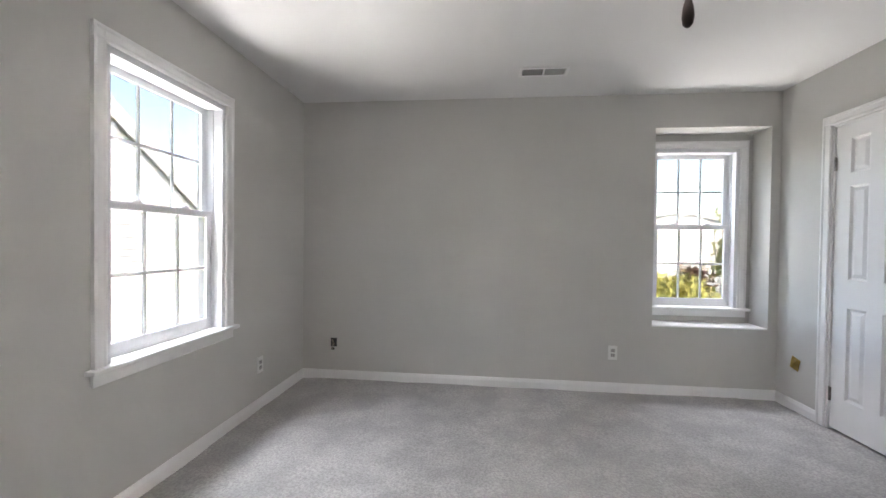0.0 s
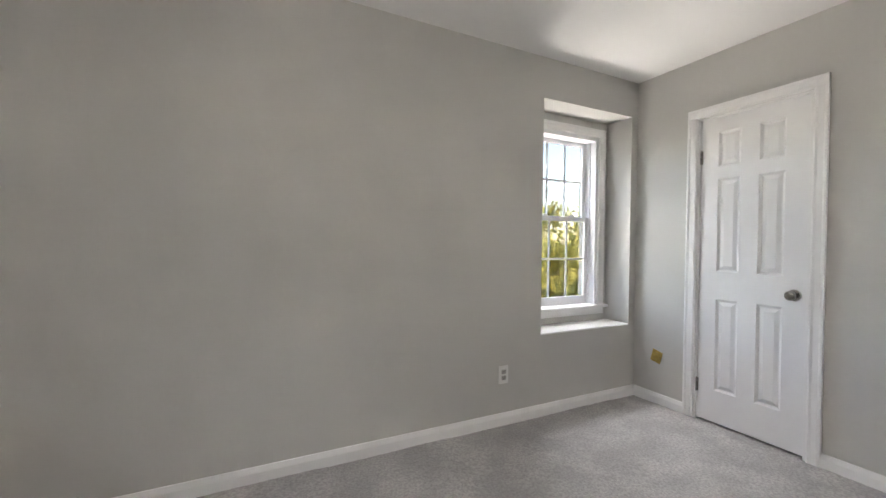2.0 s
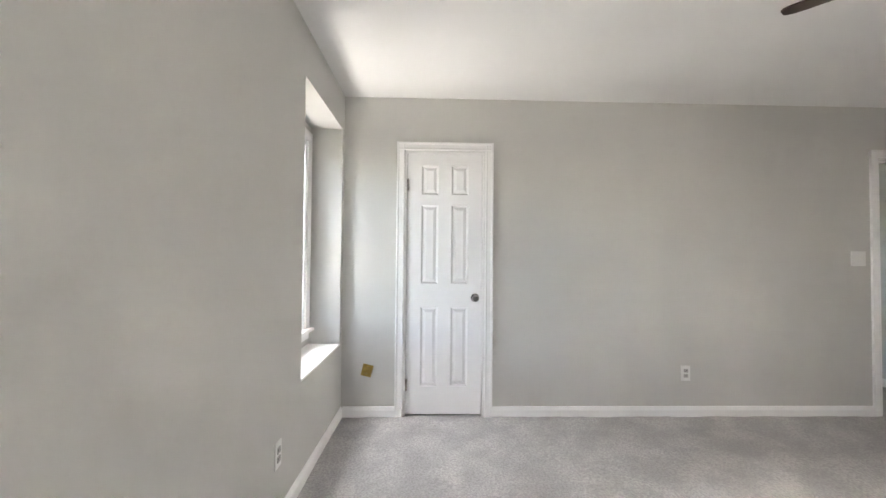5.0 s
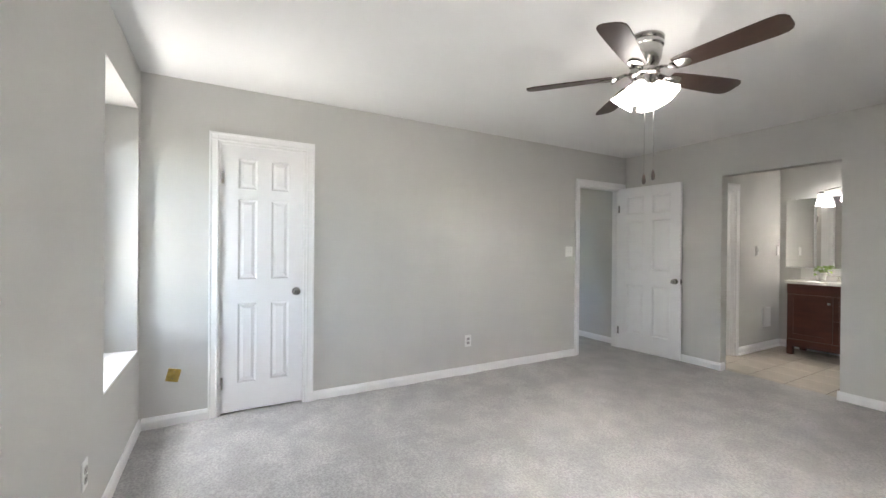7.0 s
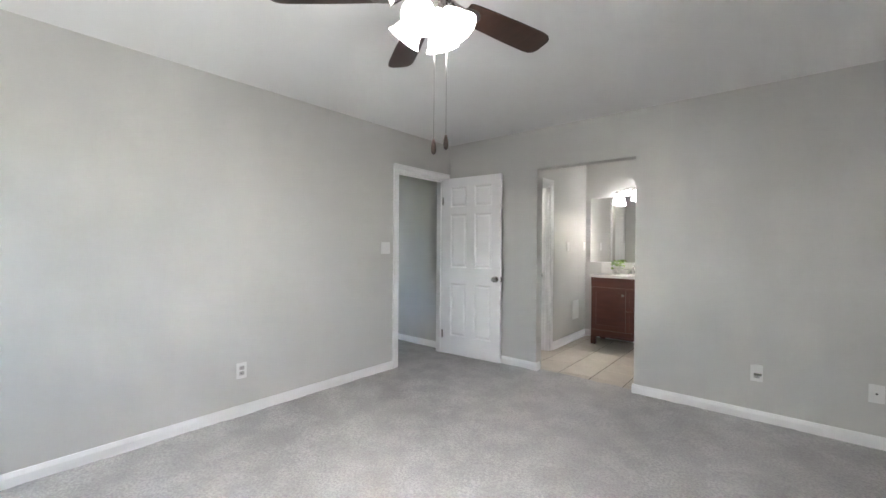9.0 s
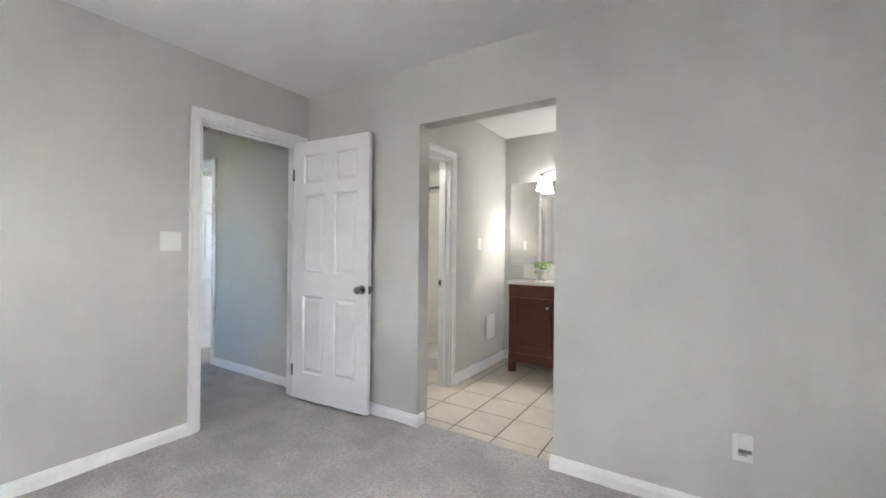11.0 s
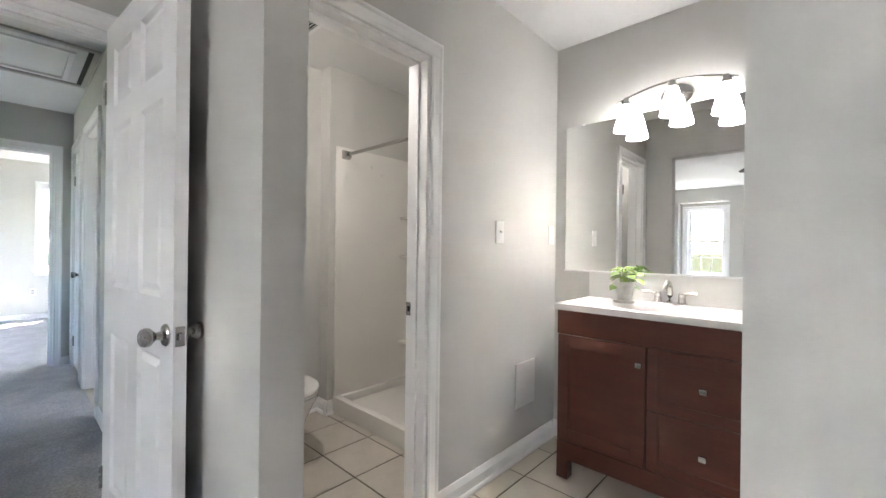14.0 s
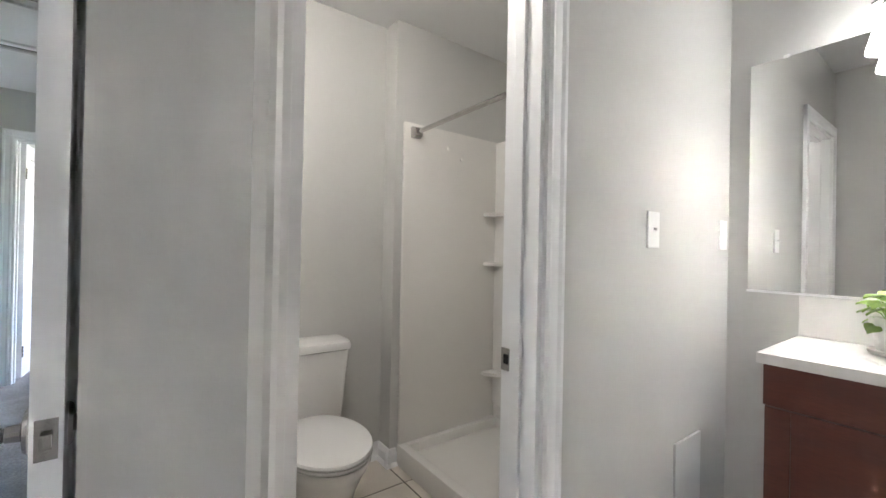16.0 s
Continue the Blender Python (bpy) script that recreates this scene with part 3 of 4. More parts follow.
window(on_west(W_WIN[0]), W_WIN[1] - W_WIN[0], W_WIN[2], W_WIN[3], 0.16, "white double-hung window with grilles, bright daylight outside")
window(on_north(N_WIN[0], REC[4]), N_WIN[1] - N_WIN[0], N_WIN[2], N_WIN[3], 0.17, "white double-hung window set deep in a wall recess")
window(on_east(FAR_WIN[1], FARX), FAR_WIN[1] - FAR_WIN[0], FAR_WIN[2], FAR_WIN[3], 0.15, "white double-hung window in the far bedroom")
# a white board lines the foot of the recess
bm = bmesh.new()
add_box(bm, (REC[0] + 0.002, NY - 0.004, REC[2]), (REC[1] - 0.002, REC[4], REC[2] + 0.012), 0.003)
tagged(part("trim", bm, TRIM), "white painted board on the window recess ledge", "window ledge", kind="structure")


# ---- ceiling fan ----
def ceiling_fan(place):
    root = empty("ceiling_fan", place, "nickel ceiling fan with five dark walnut blades and lit shades", "ceiling fan")
    bm = bmesh.new()
    add_lathe(bm, [(0.0, 0.0), (0.098, 0.0), (0.102, -0.006), (0.1, -0.02), (0.094, -0.026), (0.098, -0.034), (0.098, -0.05), (0.09, -0.056), (0.092, -0.07),
                   (0.086, -0.12), (0.072, -0.155), (0.06, -0.17), (0.06, -0.176), (0.0, -0.176)], 40)
    part("motor_housing", bm, NICKEL, root, True)
    bm = bmesh.new()
    add_lathe(bm, [(0.0, -0.172), (0.075, -0.176), (0.08, -0.182), (0.08, -0.2), (0.072, -0.21), (0.058, -0.216), (0.055, -0.25), (0.062, -0.256), (0.062, -0.27), (0.04, -0.285), (0.0, -0.288)], 36)
    part("light_kit", bm, NICKEL, root, True)
    for k in range(5):
        turn = Matrix.Rotation(radians(40 + 72 * k), 4, "Z")
        tilt = Matrix.Rotation(radians(-12), 4, "X")
        bm = bmesh.new()
        m = turn @ pose(0, 0, -0.198) @ tilt
        outline = []
        for s, wd in ((0.165, 0.046), (0.19, 0.053), (0.3, 0.06), (0.45, 0.067), (0.58, 0.07), (0.62, 0.066), (0.64, 0.052), (0.65, 0.03)):
            outline.append((s, wd))
        pts = [(s, wd) for s, wd in outline] + [(s, -wd) for s, wd in outline[::-1]]
        top = [bm.verts.new(m @ Vector((x, y, 0.003))) for x, y in pts]
        low = [bm.verts.new(m @ Vector((x, y, -0.003))) for x, y in pts]
        bm.faces.new(top), bm.faces.new(low[::-1])
        for i in range(len(pts)):
            j = (i + 1) % len(pts)
            bm.faces.new((top[i], low[i], low[j], top[j]))
        part("blade", bm, BLADE, root)
        bm = bmesh.new()
        arm = [(0.06, -0.184), (0.1, -0.184), (0.14, -0.2), (0.17, -0.211)]
        for (x0, z0), (x1, z1), w0, w1 in zip(arm, arm[1:], (0.014, 0.016, 0.026), (0.016, 0.026, 0.036)):
            vs = [bm.verts.new(turn @ Vector(p)) for p in ((x0, -w0, z0), (x0, w0, z0), (x1, w1, z1), (x1, -w1, z1), (x0, -w0, z0 - 0.006), (x0, w0, z0 - 0.006), (x1, w1, z1 - 0.006), (x1, -w1, z1 - 0.006))]
            for q in ((0, 1, 2, 3), (7, 6, 5, 4), (0, 4, 5, 1), (1, 5, 6, 2), (2, 6, 7, 3), (3, 7, 4, 0)):
                bm.faces.new([vs[i] for i in q])
        add_lathe(bm, [(0.0, -0.007), (0.036, -0.007), (0.038, -0.004), (0.036, 0.0), (0.0, 0.0)], 20, turn @ pose(0.19, 0, -0.2025) @ tilt @ Matrix.Diagonal((1.5, 1, 1, 1)))
        part("blade_arm", bm, NICKEL, root, True)
    for k in range(4):
        m = Matrix.Rotation(radians(20 + 90 * k), 4, "Z") @ pose(0.058, 0, -0.262, 0, -38, 0)
        bm = bmesh.new()
        add_lathe(bm, [(0.022, 0.004), (0.026, -0.012), (0.04, -0.035), (0.05, -0.06), (0.058, -0.085), (0.07, -0.105), (0.066, -0.105), (0.054, -0.084), (0.046, -0.06), (0.036, -0.035), (0.02, -0.012)], 26, m)
        part("glass_shade", bm, FAN_SHADE, root, True, label="lit frosted glass bell shade")
        bm = bmesh.new()
        add_lathe(bm, [(0.0, 0.012), (0.022, 0.012), (0.026, 0.006), (0.024, -0.004), (0.0, -0.004)], 20, m)
        part("shade_holder", bm, NICKEL, root, True)
        bm = bmesh.new()
        add_lathe(bm, [(0.0, 0.0), (0.012, -0.002), (0.014, -0.02), (0.024, -0.04), (0.028, -0.055), (0.024, -0.07), (0.012, -0.079), (0.0, -0.081)], 16, m @ pose(0, 0, -0.005))
        part("bulb", bm, BULB_FAN, root, True)
    for x, y, z in ((0.027, -0.046, -0.772), (0.004, -0.096, -0.747)):
        bm = bmesh.new()
        add_tube(bm, [(x, y, -0.27), (x, y, z + 0.03)], 0.0014, 6)
        part("pull_chain", bm, NICKEL, root)
        bm = bmesh.new()
        add_lathe(bm, [(0.0, 0.03), (0.004, 0.029), (0.006, 0.02), (0.0095, 0.005), (0.011, -0.012), (0.009, -0.026), (0.004, -0.032), (0.0, -0.033)], 16, pose(x, y, z))
        part("pull_fob", bm, BRONZE, root, True, label="dark wooden pull fob")
    return root


ceiling_fan(pose(0.46, 0.855, H))


# ---- plates and vents ----
def wall_plate(place, kind, label, category="outlet", w=0.072, h=0.116, material=None):
    """A cover plate; local x across, y into the wall, centred on its middle."""
    root = empty(kind, place, label, category)
    bm = bmesh.new()
    add_box(bm, (-w / 2, -0.006, -h / 2), (w / 2, 0.001, h / 2), 0.0025)
    part("plate", bm, material or PLATE, root)
    if kind == "outlet":
        for z in (-0.0195, 0.0195):
            bm = bmesh.new()
            add_box(bm, (-0.017, -0.0075, z - 0.014), (0.017, -0.005, z + 0.014), 0.004)
            part("socket", bm, SOCKET, root)
            bm = bmesh.new()
            for x, hh in ((-0.0065, 0.0045), (0.0065, 0.0035)):
                add_box(bm, (x - 0.0018, -0.0079, z - hh + 0.003), (x + 0.0018, -0.007, z + hh + 0.003))
            add_lathe(bm, [(0.0, 0.0004), (0.0025, 0.0004), (0.0025, -0.0004), (0.0, -0.0004)], 10, pose(0, -0.0076, z - 0.007, 90))
            part("slot", bm, DARK, root)
    if kind == "light_switch":
        for x in ([-0.023, 0.023] if w > 0.1 else [0.0]):
            bm = bmesh.new()
            add_box(bm, (x - 0.005, -0.0065, -0.012), (x + 0.005, -0.005, 0.012), 0.0008)
            add_box(bm, (x - 0.0035, -0.016, 0.0), (x + 0.0035, -0.005, 0.008), 0.001, pose(0, 0, 0, 12))
            part("toggle", bm, PLATE, root)
    for z in ((0.0,) if kind == "outlet" else (-h * 0.26, h * 0.26)):
        bm = bmesh.new()
        add_lathe(bm, [(0.0, 0.0008), (0.003, 0.0004), (0.003, -0.001)], 10, pose(0, -0.0062, z, 90))
        part("screw", bm, NICKEL if material else PLATE, root)
    return root


def at_wall(base, z, roll=0):
    return base @ pose(0, 0, z, 0, roll, 0)


G = "bedroom wall outlets"
wall_plate(at_wall(on_north(1.167), 0.329), "outlet", "white duplex outlet on the grey wall")["group"] = G
wall_plate(at_wall(on_west(2.715), 0.321), "outlet", "white duplex outlet on the grey wall")["group"] = G
wall_plate(at_wall(on_east(0.751), 0.334), "outlet", "white duplex outlet on the grey wall")["group"] = G
wall_plate(at_wall(on_south(-0.478), 0.349), "outlet", "white duplex outlet with a plug-in device")["group"] = G
wall_plate(at_wall(on_east(-1.48, FARX), 0.42), "outlet", "white duplex outlet in the far bedroom")
coax = wall_plate(at_wall(on_south(-1.074), 0.346), "cable_plate", "white cable plate with a dark centre jack", "wall plate")
bm = bmesh.new()
add_lathe(bm, [(0.0, 0.008), (0.0045, 0.008), (0.0055, 0.0), (0.0, 0.0)], 12, pose(0, -0.006, 0, 90))
part("jack", bm, DARK, coax)
wall_plate(at_wall(on_east(3.205), 0.352, 14), "phone_plate", "aged brass phone plate hanging slightly crooked", "wall plate", w=0.078, h=0.09, material=BRASS)
wall_plate(at_wall(on_east(-0.641), 1.232), "light_switch", "white double toggle light switch by the entry door", "light switch", w=0.117)
wall_plate(at_wall(on_east(-2.985, BX), 1.258), "light_switch", "white toggle light switch in the bathroom", "light switch")
wall_plate(at_wall(on_east(-3.545, BX), 1.262), "blank_plate", "white wall plate beside the mirror", "wall plate", w=0.07)

# plug-in night light
nl = empty("night_light", at_wall(on_south(-0.478), 0.372), "white plug-in device in a wall outlet", "night light")
bm = bmesh.new()
add_box(bm, (-0.018, -0.048, -0.012), (0.034, -0.0085, 0.044), 0.006)
part("body", bm, PLATE, nl)
bm = bmesh.new()
add_box(bm, (-0.016, -0.046, -0.03), (0.03, -0.0085, -0.0118), 0.004)
part("sensor", bm, NICKEL, nl, label="grey lens strip")

# open junction box with its plate missing
jb = empty("junction_box", at_wall(on_north(-1.212), 0.318), "uncovered dark electrical box with a loose cable", "electrical box")
# black patches on the wall paint the shade inside the box
bm = bmesh.new()
add_box(bm, (-0.028, -0.002, -0.03), (0.028, 0.0008, 0.046), 0.003)
add_box(bm, (-0.022, -0.0018, -0.06), (0.006, 0.0006, -0.04), 0.004)
part("opening", bm, DARK, jb)
bm = bmesh.new()
add_tube(bm, [(-0.012, -0.003, 0.03), (-0.004, -0.008, 0.01), (0.0, -0.012, -0.012), (-0.01, -0.012, -0.03), (-0.012, -0.006, -0.05)], 0.006, 8)
add_lathe(bm, [(0.0, 0.014), (0.008, 0.012), (0.009, 0.0), (0.0, 0.0)], 12, pose(0.002, -0.004, -0.004, 90))
part("cable", bm, BOXIN, jb, True)


def ceiling_register(place, w, d, label, sections, slats):
    """A louvred register; local x along, z down from the ceiling is negative."""
    root = empty("ceiling_register", place, label, "air vent")
    bm = bmesh.new()
    r = 0.022
    for lo, hi in (((-w / 2, -d / 2), (w / 2, -d / 2 + r)), ((-w / 2, d / 2 - r), (w / 2, d / 2)), ((-w / 2, -d / 2 + r), (-w / 2 + r, d / 2 - r)), ((w / 2 - r, -d / 2 + r), (w / 2, d / 2 - r))):
        add_box(bm, (*lo, -0.007), (*hi, 0.0), 0.002)
    for k in range(1, sections):
        x = -w / 2 + w * k / sections
        add_box(bm, (x - 0.006, -d / 2 + r, -0.006), (x + 0.006, d / 2 - r, 0.0), 0.001)
    part("frame", bm, TRIM, root)
    # black sheet behind the slats, painting the darkness of a duct
    bm = bmesh.new()
    add_box(bm, (-w / 2 + r, -d / 2 + r, -0.0025), (w / 2 - r, d / 2 - r, -0.0005))
    part("duct", bm, DARK, root)
    n = slats
    for k in range(n):
        x = -w / 2 + r + (w - 2 * r) * (k + 0.5) / n
        bm = bmesh.new()
        add_box(bm, (-0.003, -d / 2 + r, -0.0005), (0.003, d / 2 - r, 0.0005), 0, pose(x, 0, -0.0048, 0, 62 if x > 0 else 80, 0))
        part("slat", bm, TRIM, root)
    return root


ceiling_register(pose(0.505, 2.9, H), 0.345, 0.15, "white louvred supply register in the bedroom ceiling", 2, 22)
ceiling_register(pose(2.42, -2.32, H, 0, 0, 90), 0.26, 0.26, "white exhaust fan grille in the toilet room ceiling", 3, 12)


# ---- hall ----
def ring(bm, x0, y0, x1, y1, w, z0, z1, bevel):
    """A rectangular frame of boards w wide, inside the given outline."""
    for lo, hi in (((x0, y0), (x1, y0 + w)), ((x0, y1 - w), (x1, y1)), ((x0, y0 + w), (x0 + w, y1 - w)), ((x1 - w, y0 + w), (x1, y1 - w))):
        add_box(bm, (*lo, z0), (*hi, z1), bevel)


hatch = empty("attic_hatch", pose(4.2, -1.2, H), "white moulded attic access panel with shade painted black round it", "attic hatch")
bm = bmesh.new()
ring(bm, -0.435, -0.445, 0.435, 0.445, 0.03, -0.016, 0.0, 0.004)
part("frame", bm, WALL, hatch)
# flat black ring that paints the shade at the panel's edge
bm = bmesh.new()
ring(bm, -0.405, -0.415, 0.405, 0.415, 0.028, -0.004, 0.0, 0.0)
part("gap", bm, DARK, hatch)
bm = bmesh.new()
add_box(bm, (-0.377, -0.387, -0.008), (0.377, 0.387, 0.0), 0.002)
part("panel", bm, CEIL, hatch)
bm = bmesh.new()
ring(bm, -0.32, -0.33, 0.32, 0.33, 0.032, -0.022, -0.006, 0.005)
part("moulding", bm, TRIM, hatch)

# ---- bathroom ----
VX0, VX1, VY0, VY1, VT = 0.405, 1.275, -3.605, -3.172, 0.894
van = empty("vanity_cabinet", pose(0.84, -3.4, 0), "cherry-stained bathroom vanity cabinet with nickel knobs", "vanity")
VM = pose(-0.84, 3.4, 0)


def vpart(name, boxes, mat, bevel, label=""):
    b = bmesh.new()
    for lo, hi in boxes:
        add_box(b, lo, hi, bevel, VM)
    return part(name, b, mat, van, label=label)


vpart("body", [((VX0, VY0, 0.1), (VX0 + 0.018, VY1 - 0.02, 0.86)), ((VX1 - 0.018, VY0, 0.1), (VX1, VY1 - 0.02, 0.86)), ((VX0 + 0.018, VY0, 0.1), (VX1 - 0.018, VY0 + 0.012, 0.86)),
               ((VX0 + 0.018, VY0 + 0.012, 0.1), (VX1 - 0.018, VY1 - 0.024, 0.118)), ((VX0, VY1 - 0.022, 0.742), (VX1, VY1, 0.864)),
               ((VX0, VY1 - 0.024, 0.1), (VX1, VY1 - 0.006, 0.19)), ((VX0 + 0.004, VY1 - 0.024, 0.19), (VX1 - 0.004, VY1 - 0.0215, 0.742))], CHERRY, 0.002)
vpart("leg", [((VX1 - 0.06, VY1 - 0.06, 0.0), (VX1, VY1 - 0.004, 0.102))], CHERRY, 0.004)
vpart("leg", [((VX0, VY1 - 0.06, 0.0), (VX0 + 0.06, VY1 - 0.004, 0.102))], CHERRY, 0.004)
vpart("leg", [((VX1 - 0.06, VY0, 0.0), (VX1, VY0 + 0.06, 0.102))], CHERRY, 0.004)
vpart("leg", [((VX0, VY0, 0.0), (VX0 + 0.06, VY0 + 0.06, 0.102))], CHERRY, 0.004)


def shaker(name, x0, x1, z0, z1, fw, knobs):
    """A framed front with a sunk panel."""
    b = bmesh.new()
    y0, y1 = VY1 - 0.02, VY1 - 0.001
    add_box(b, (x0, y0, z0), (x0 + fw, y1, z1), 0.002, VM)
    add_box(b, (x1 - fw, y0, z0), (x1, y1, z1), 0.002, VM)
    add_box(b, (x0 + fw, y0, z0), (x1 - fw, y1 - 0.0004, z0 + fw), 0.002, VM)
    add_box(b, (x0 + fw, y0, z1 - fw), (x1 - fw, y1 - 0.0004, z1), 0.002, VM)
    add_box(b, (x0 + fw - 0.002, y0, z0 + fw - 0.002), (x1 - fw + 0.002, y1 - 0.008, z1 - fw + 0.002), 0, VM)
    front = part(name, b, CHERRY, van)
    for x, z in knobs:
        b = bmesh.new()
        add_lathe(b, [(0.0, 0.0), (0.006, 0.0), (0.005, 0.012)], 12, VM @ pose(x, y1 - 0.002, z, -90))
        add_box(b, (x - 0.014, y1 + 0.009, z - 0.0125), (x + 0.014, y1 + 0.021, z + 0.0125), 0.004, VM)
        part("knob", b, NICKEL, front, True, label="square brushed nickel knob")


shaker("door", 0.852, VX1 - 0.004, 0.197, 0.737, 0.06, [(0.878, 0.655)])
shaker("drawer", VX0 + 0.004, 0.845, 0.465, 0.737, 0.045, [(0.63, 0.598)])
shaker("drawer", VX0 + 0.004, 0.845, 0.197, 0.459, 0.045, [(0.63, 0.325)])

TM = VM
bm = bmesh.new()
# top sheet with a basin sunk into it
nx, ny = 44, 24
X0, X1, Y0, Y1 = 0.392, 1.289, -3.608, -3.158
grid = []
for i in range(nx + 1):
    col = []
    for j in range(ny + 1):
        x, y = X0 + (X1 - X0) * i / nx, Y0 + (Y1 - Y0) * j / ny
        d = math.hypot((x - 0.84) / 0.235, (y + 3.375) / 0.15)
        z = VT - (0.11 * (1 - max(0.0, min(1.0, (d - 0.35) / 0.65)) ** 2) if d < 1 else 0)
        col.append(bm.verts.new(TM @ Vector((x, y, z))))
    grid.append(col)
for i in range(nx):
    for j in range(ny):
        bm.faces.new((grid[i][j], grid[i + 1][j], grid[i + 1][j + 1], grid[i][j + 1]))
rim = [e for e in bm.edges if len(e.link_faces) == 1]
ext = bmesh.ops.extrude_edge_only(bm, edges=rim)
for v in ext["geom"]:
    if isinstance(v, bmesh.types.BMVert):
        v.co.z = VT - 0.03
part("countertop", bm, MARBLE, van, True, label="white cultured marble top with an integral basin")
bm = bmesh.new()
add_lathe(bm, [(0.0, 0.003), (0.018, 0.003), (0.021, 0.0), (0.021, -0.004)], 20, pose(0, 0.025, VT - 0.1085))
part("drain", bm, NICKEL, van, True)
bm = bmesh.new()
add_box(bm, (0.392 - 0.84, -0.2095, VT), (1.289 - 0.84, -0.2, 1.04), 0.003)
part("backsplash", bm, MARBLE, van)

# faucet
fc = empty("faucet", pose(0.845, -3.545, VT), "chrome two-handle centerset bathroom faucet", "faucet")
CHROME = shader("polished_nickel", (0.68, 0.66, 0.63), 0.12, 1.0, vary=0.05, vary_scale=30)
bm = bmesh.new()
add_box(bm, (-0.078, -0.024, 0.0), (0.078, 0.024, 0.016), 0.008)
part("base", bm, CHROME, fc, True)
bm = bmesh.new()
add_tube(bm, [(0, 0, 0.01), (0, -0.004, 0.05), (0, 0, 0.085), (0, 0.022, 0.112), (0, 0.055, 0.118), (0, 0.085, 0.1), (0, 0.097, 0.08)], [0.019, 0.016, 0.0145, 0.0135, 0.0125, 0.0115, 0.011], 16)
part("spout", bm, CHROME, fc, True)
for s in (-1, 1):
    bm = bmesh.new()
    add_lathe(bm, [(0.0, 0.012), (0.021, 0.012), (0.018, 0.03), (0.015, 0.05), (0.017, 0.056), (0.012, 0.066), (0.0, 0.067)], 20, pose(s * 0.055, 0, 0))
    add_tube(bm, [(s * 0.055, 0, 0.06), (s * 0.085, 0.006, 0.066), (s * 0.125, 0.012, 0.066)], [0.008, 0.0065, 0.0075], 10)
    part("handle", bm, CHROME, fc, True)

# mirror, with clips
mr = empty("mirror", pose(0.835, BY, 1.045), "frameless rectangular wall mirror with small clips", "mirror")
bm = bmesh.new()
add_box(bm, (-0.61, 0.001, 0.0), (0.61, 0.006, 0.885), 0.0012)
part("mirror_glass", bm, MIRROR, mr)
bm = bmesh.new()
add_box(bm, (-0.612, 0.0, -0.004), (0.612, 0.0115, 0.005), 0.001)
part("channel", bm, TRIM, mr)
for x, z in ((-0.42, 0.885), (0.5, 0.885)):
    bm = bmesh.new()
    add_box(bm, (x - 0.009, 0.0, z - 0.005), (x + 0.009, 0.009, z + 0.007), 0.002)
    part("clip", bm, PLATE, mr)

# vanity light: a bowed bar with three shades
vl = empty("vanity_light", pose(0.835, BY, 1.985), "brushed nickel bowed vanity light with three lit glass shades", "wall lamp")
bm = bmesh.new()
add_lathe(bm, [(0.0, 0.022), (0.04, 0.02), (0.056, 0.012), (0.06, 0.0), (0.0, 0.0)], 32, pose(0, 0, 0.0, -90) @ Matrix.Diagonal((1.35, 1, 1, 1)))
part("backplate", bm, NICKEL, vl, True)
bm = bmesh.new()
bow = [(-0.27 + 0.54 * k / 20, 0.105, 0.045 - 0.75 * (-0.27 + 0.54 * k / 20) ** 2) for k in range(21)]
add_tube(bm, bow, 0.006, 10)
add_tube(bm, [(0, 0.01, 0.012), (0, 0.06, 0.03), (0, 0.105, 0.043)], 0.008, 10)
part("bar", bm, NICKEL, vl, True)
for x in (-0.225, 0.0, 0.225):
    z = 0.045 - 0.75 * x * x
    bm = bmesh.new()
    add_lathe(bm, [(0.0, z + 0.006), (0.012, z + 0.005), (0.02, z - 0.016), (0.024, z - 0.034), (0.0, z - 0.034)], 20, pose(x, 0.105, 0))
    part("socket_cup", bm, NICKEL, vl, True)
    bm = bmesh.new()
    add_lathe(bm, [(0.022, z - 0.03), (0.03, z - 0.05), (0.042, z - 0.1), (0.055, z - 0.152), (0.059, z - 0.172), (0.056, z - 0.172), (0.05, z - 0.15), (0.038, z - 0.1), (0.024, z - 0.045)], 28, pose(x, 0.105, 0))
    part("shade", bm, VAN_SHADE, vl, True, label="lit flared white glass shade")
    bm = bmesh.new()
    add_lathe(bm, [(0.0, 0.0), (0.012, -0.002), (0.014, -0.02), (0.024, -0.04), (0.028, -0.055), (0.024, -0.07), (0.012, -0.079), (0.0, -0.081)], 16, pose(x, 0.105, z - 0.05))
    part("bulb", bm, BULB_VANITY, vl, True)

# potted plant
pp = empty("potted_plant", pose(1.045, -3.47, VT), "small pothos in a whitewashed pot on the vanity", "potted plant")
bm = bmesh.new()
add_lathe(bm, [(0.0, 0.0), (0.048, 0.0), (0.054, 0.006), (0.056, 0.014), (0.05, 0.015), (0.045, 0.012), (0.0, 0.011)], 28)
part("saucer", bm, POT, pp, True)
bm = bmesh.new()
add_lathe(bm, [(0.0, 0.012), (0.036, 0.012), (0.038, 0.018), (0.047, 0.085), (0.052, 0.086), (0.054, 0.11), (0.049, 0.11), (0.046, 0.09), (0.0, 0.09)], 28)
part("pot", bm, POT, pp, True)
bm = bmesh.new()
add_lathe(bm, [(0.0, 0.1), (0.03, 0.099), (0.046, 0.096)], 16)
part("soil", bm, SOIL, pp, True)
rnd = random.Random(5)
leaf_bm = bmesh.new()
rows = []
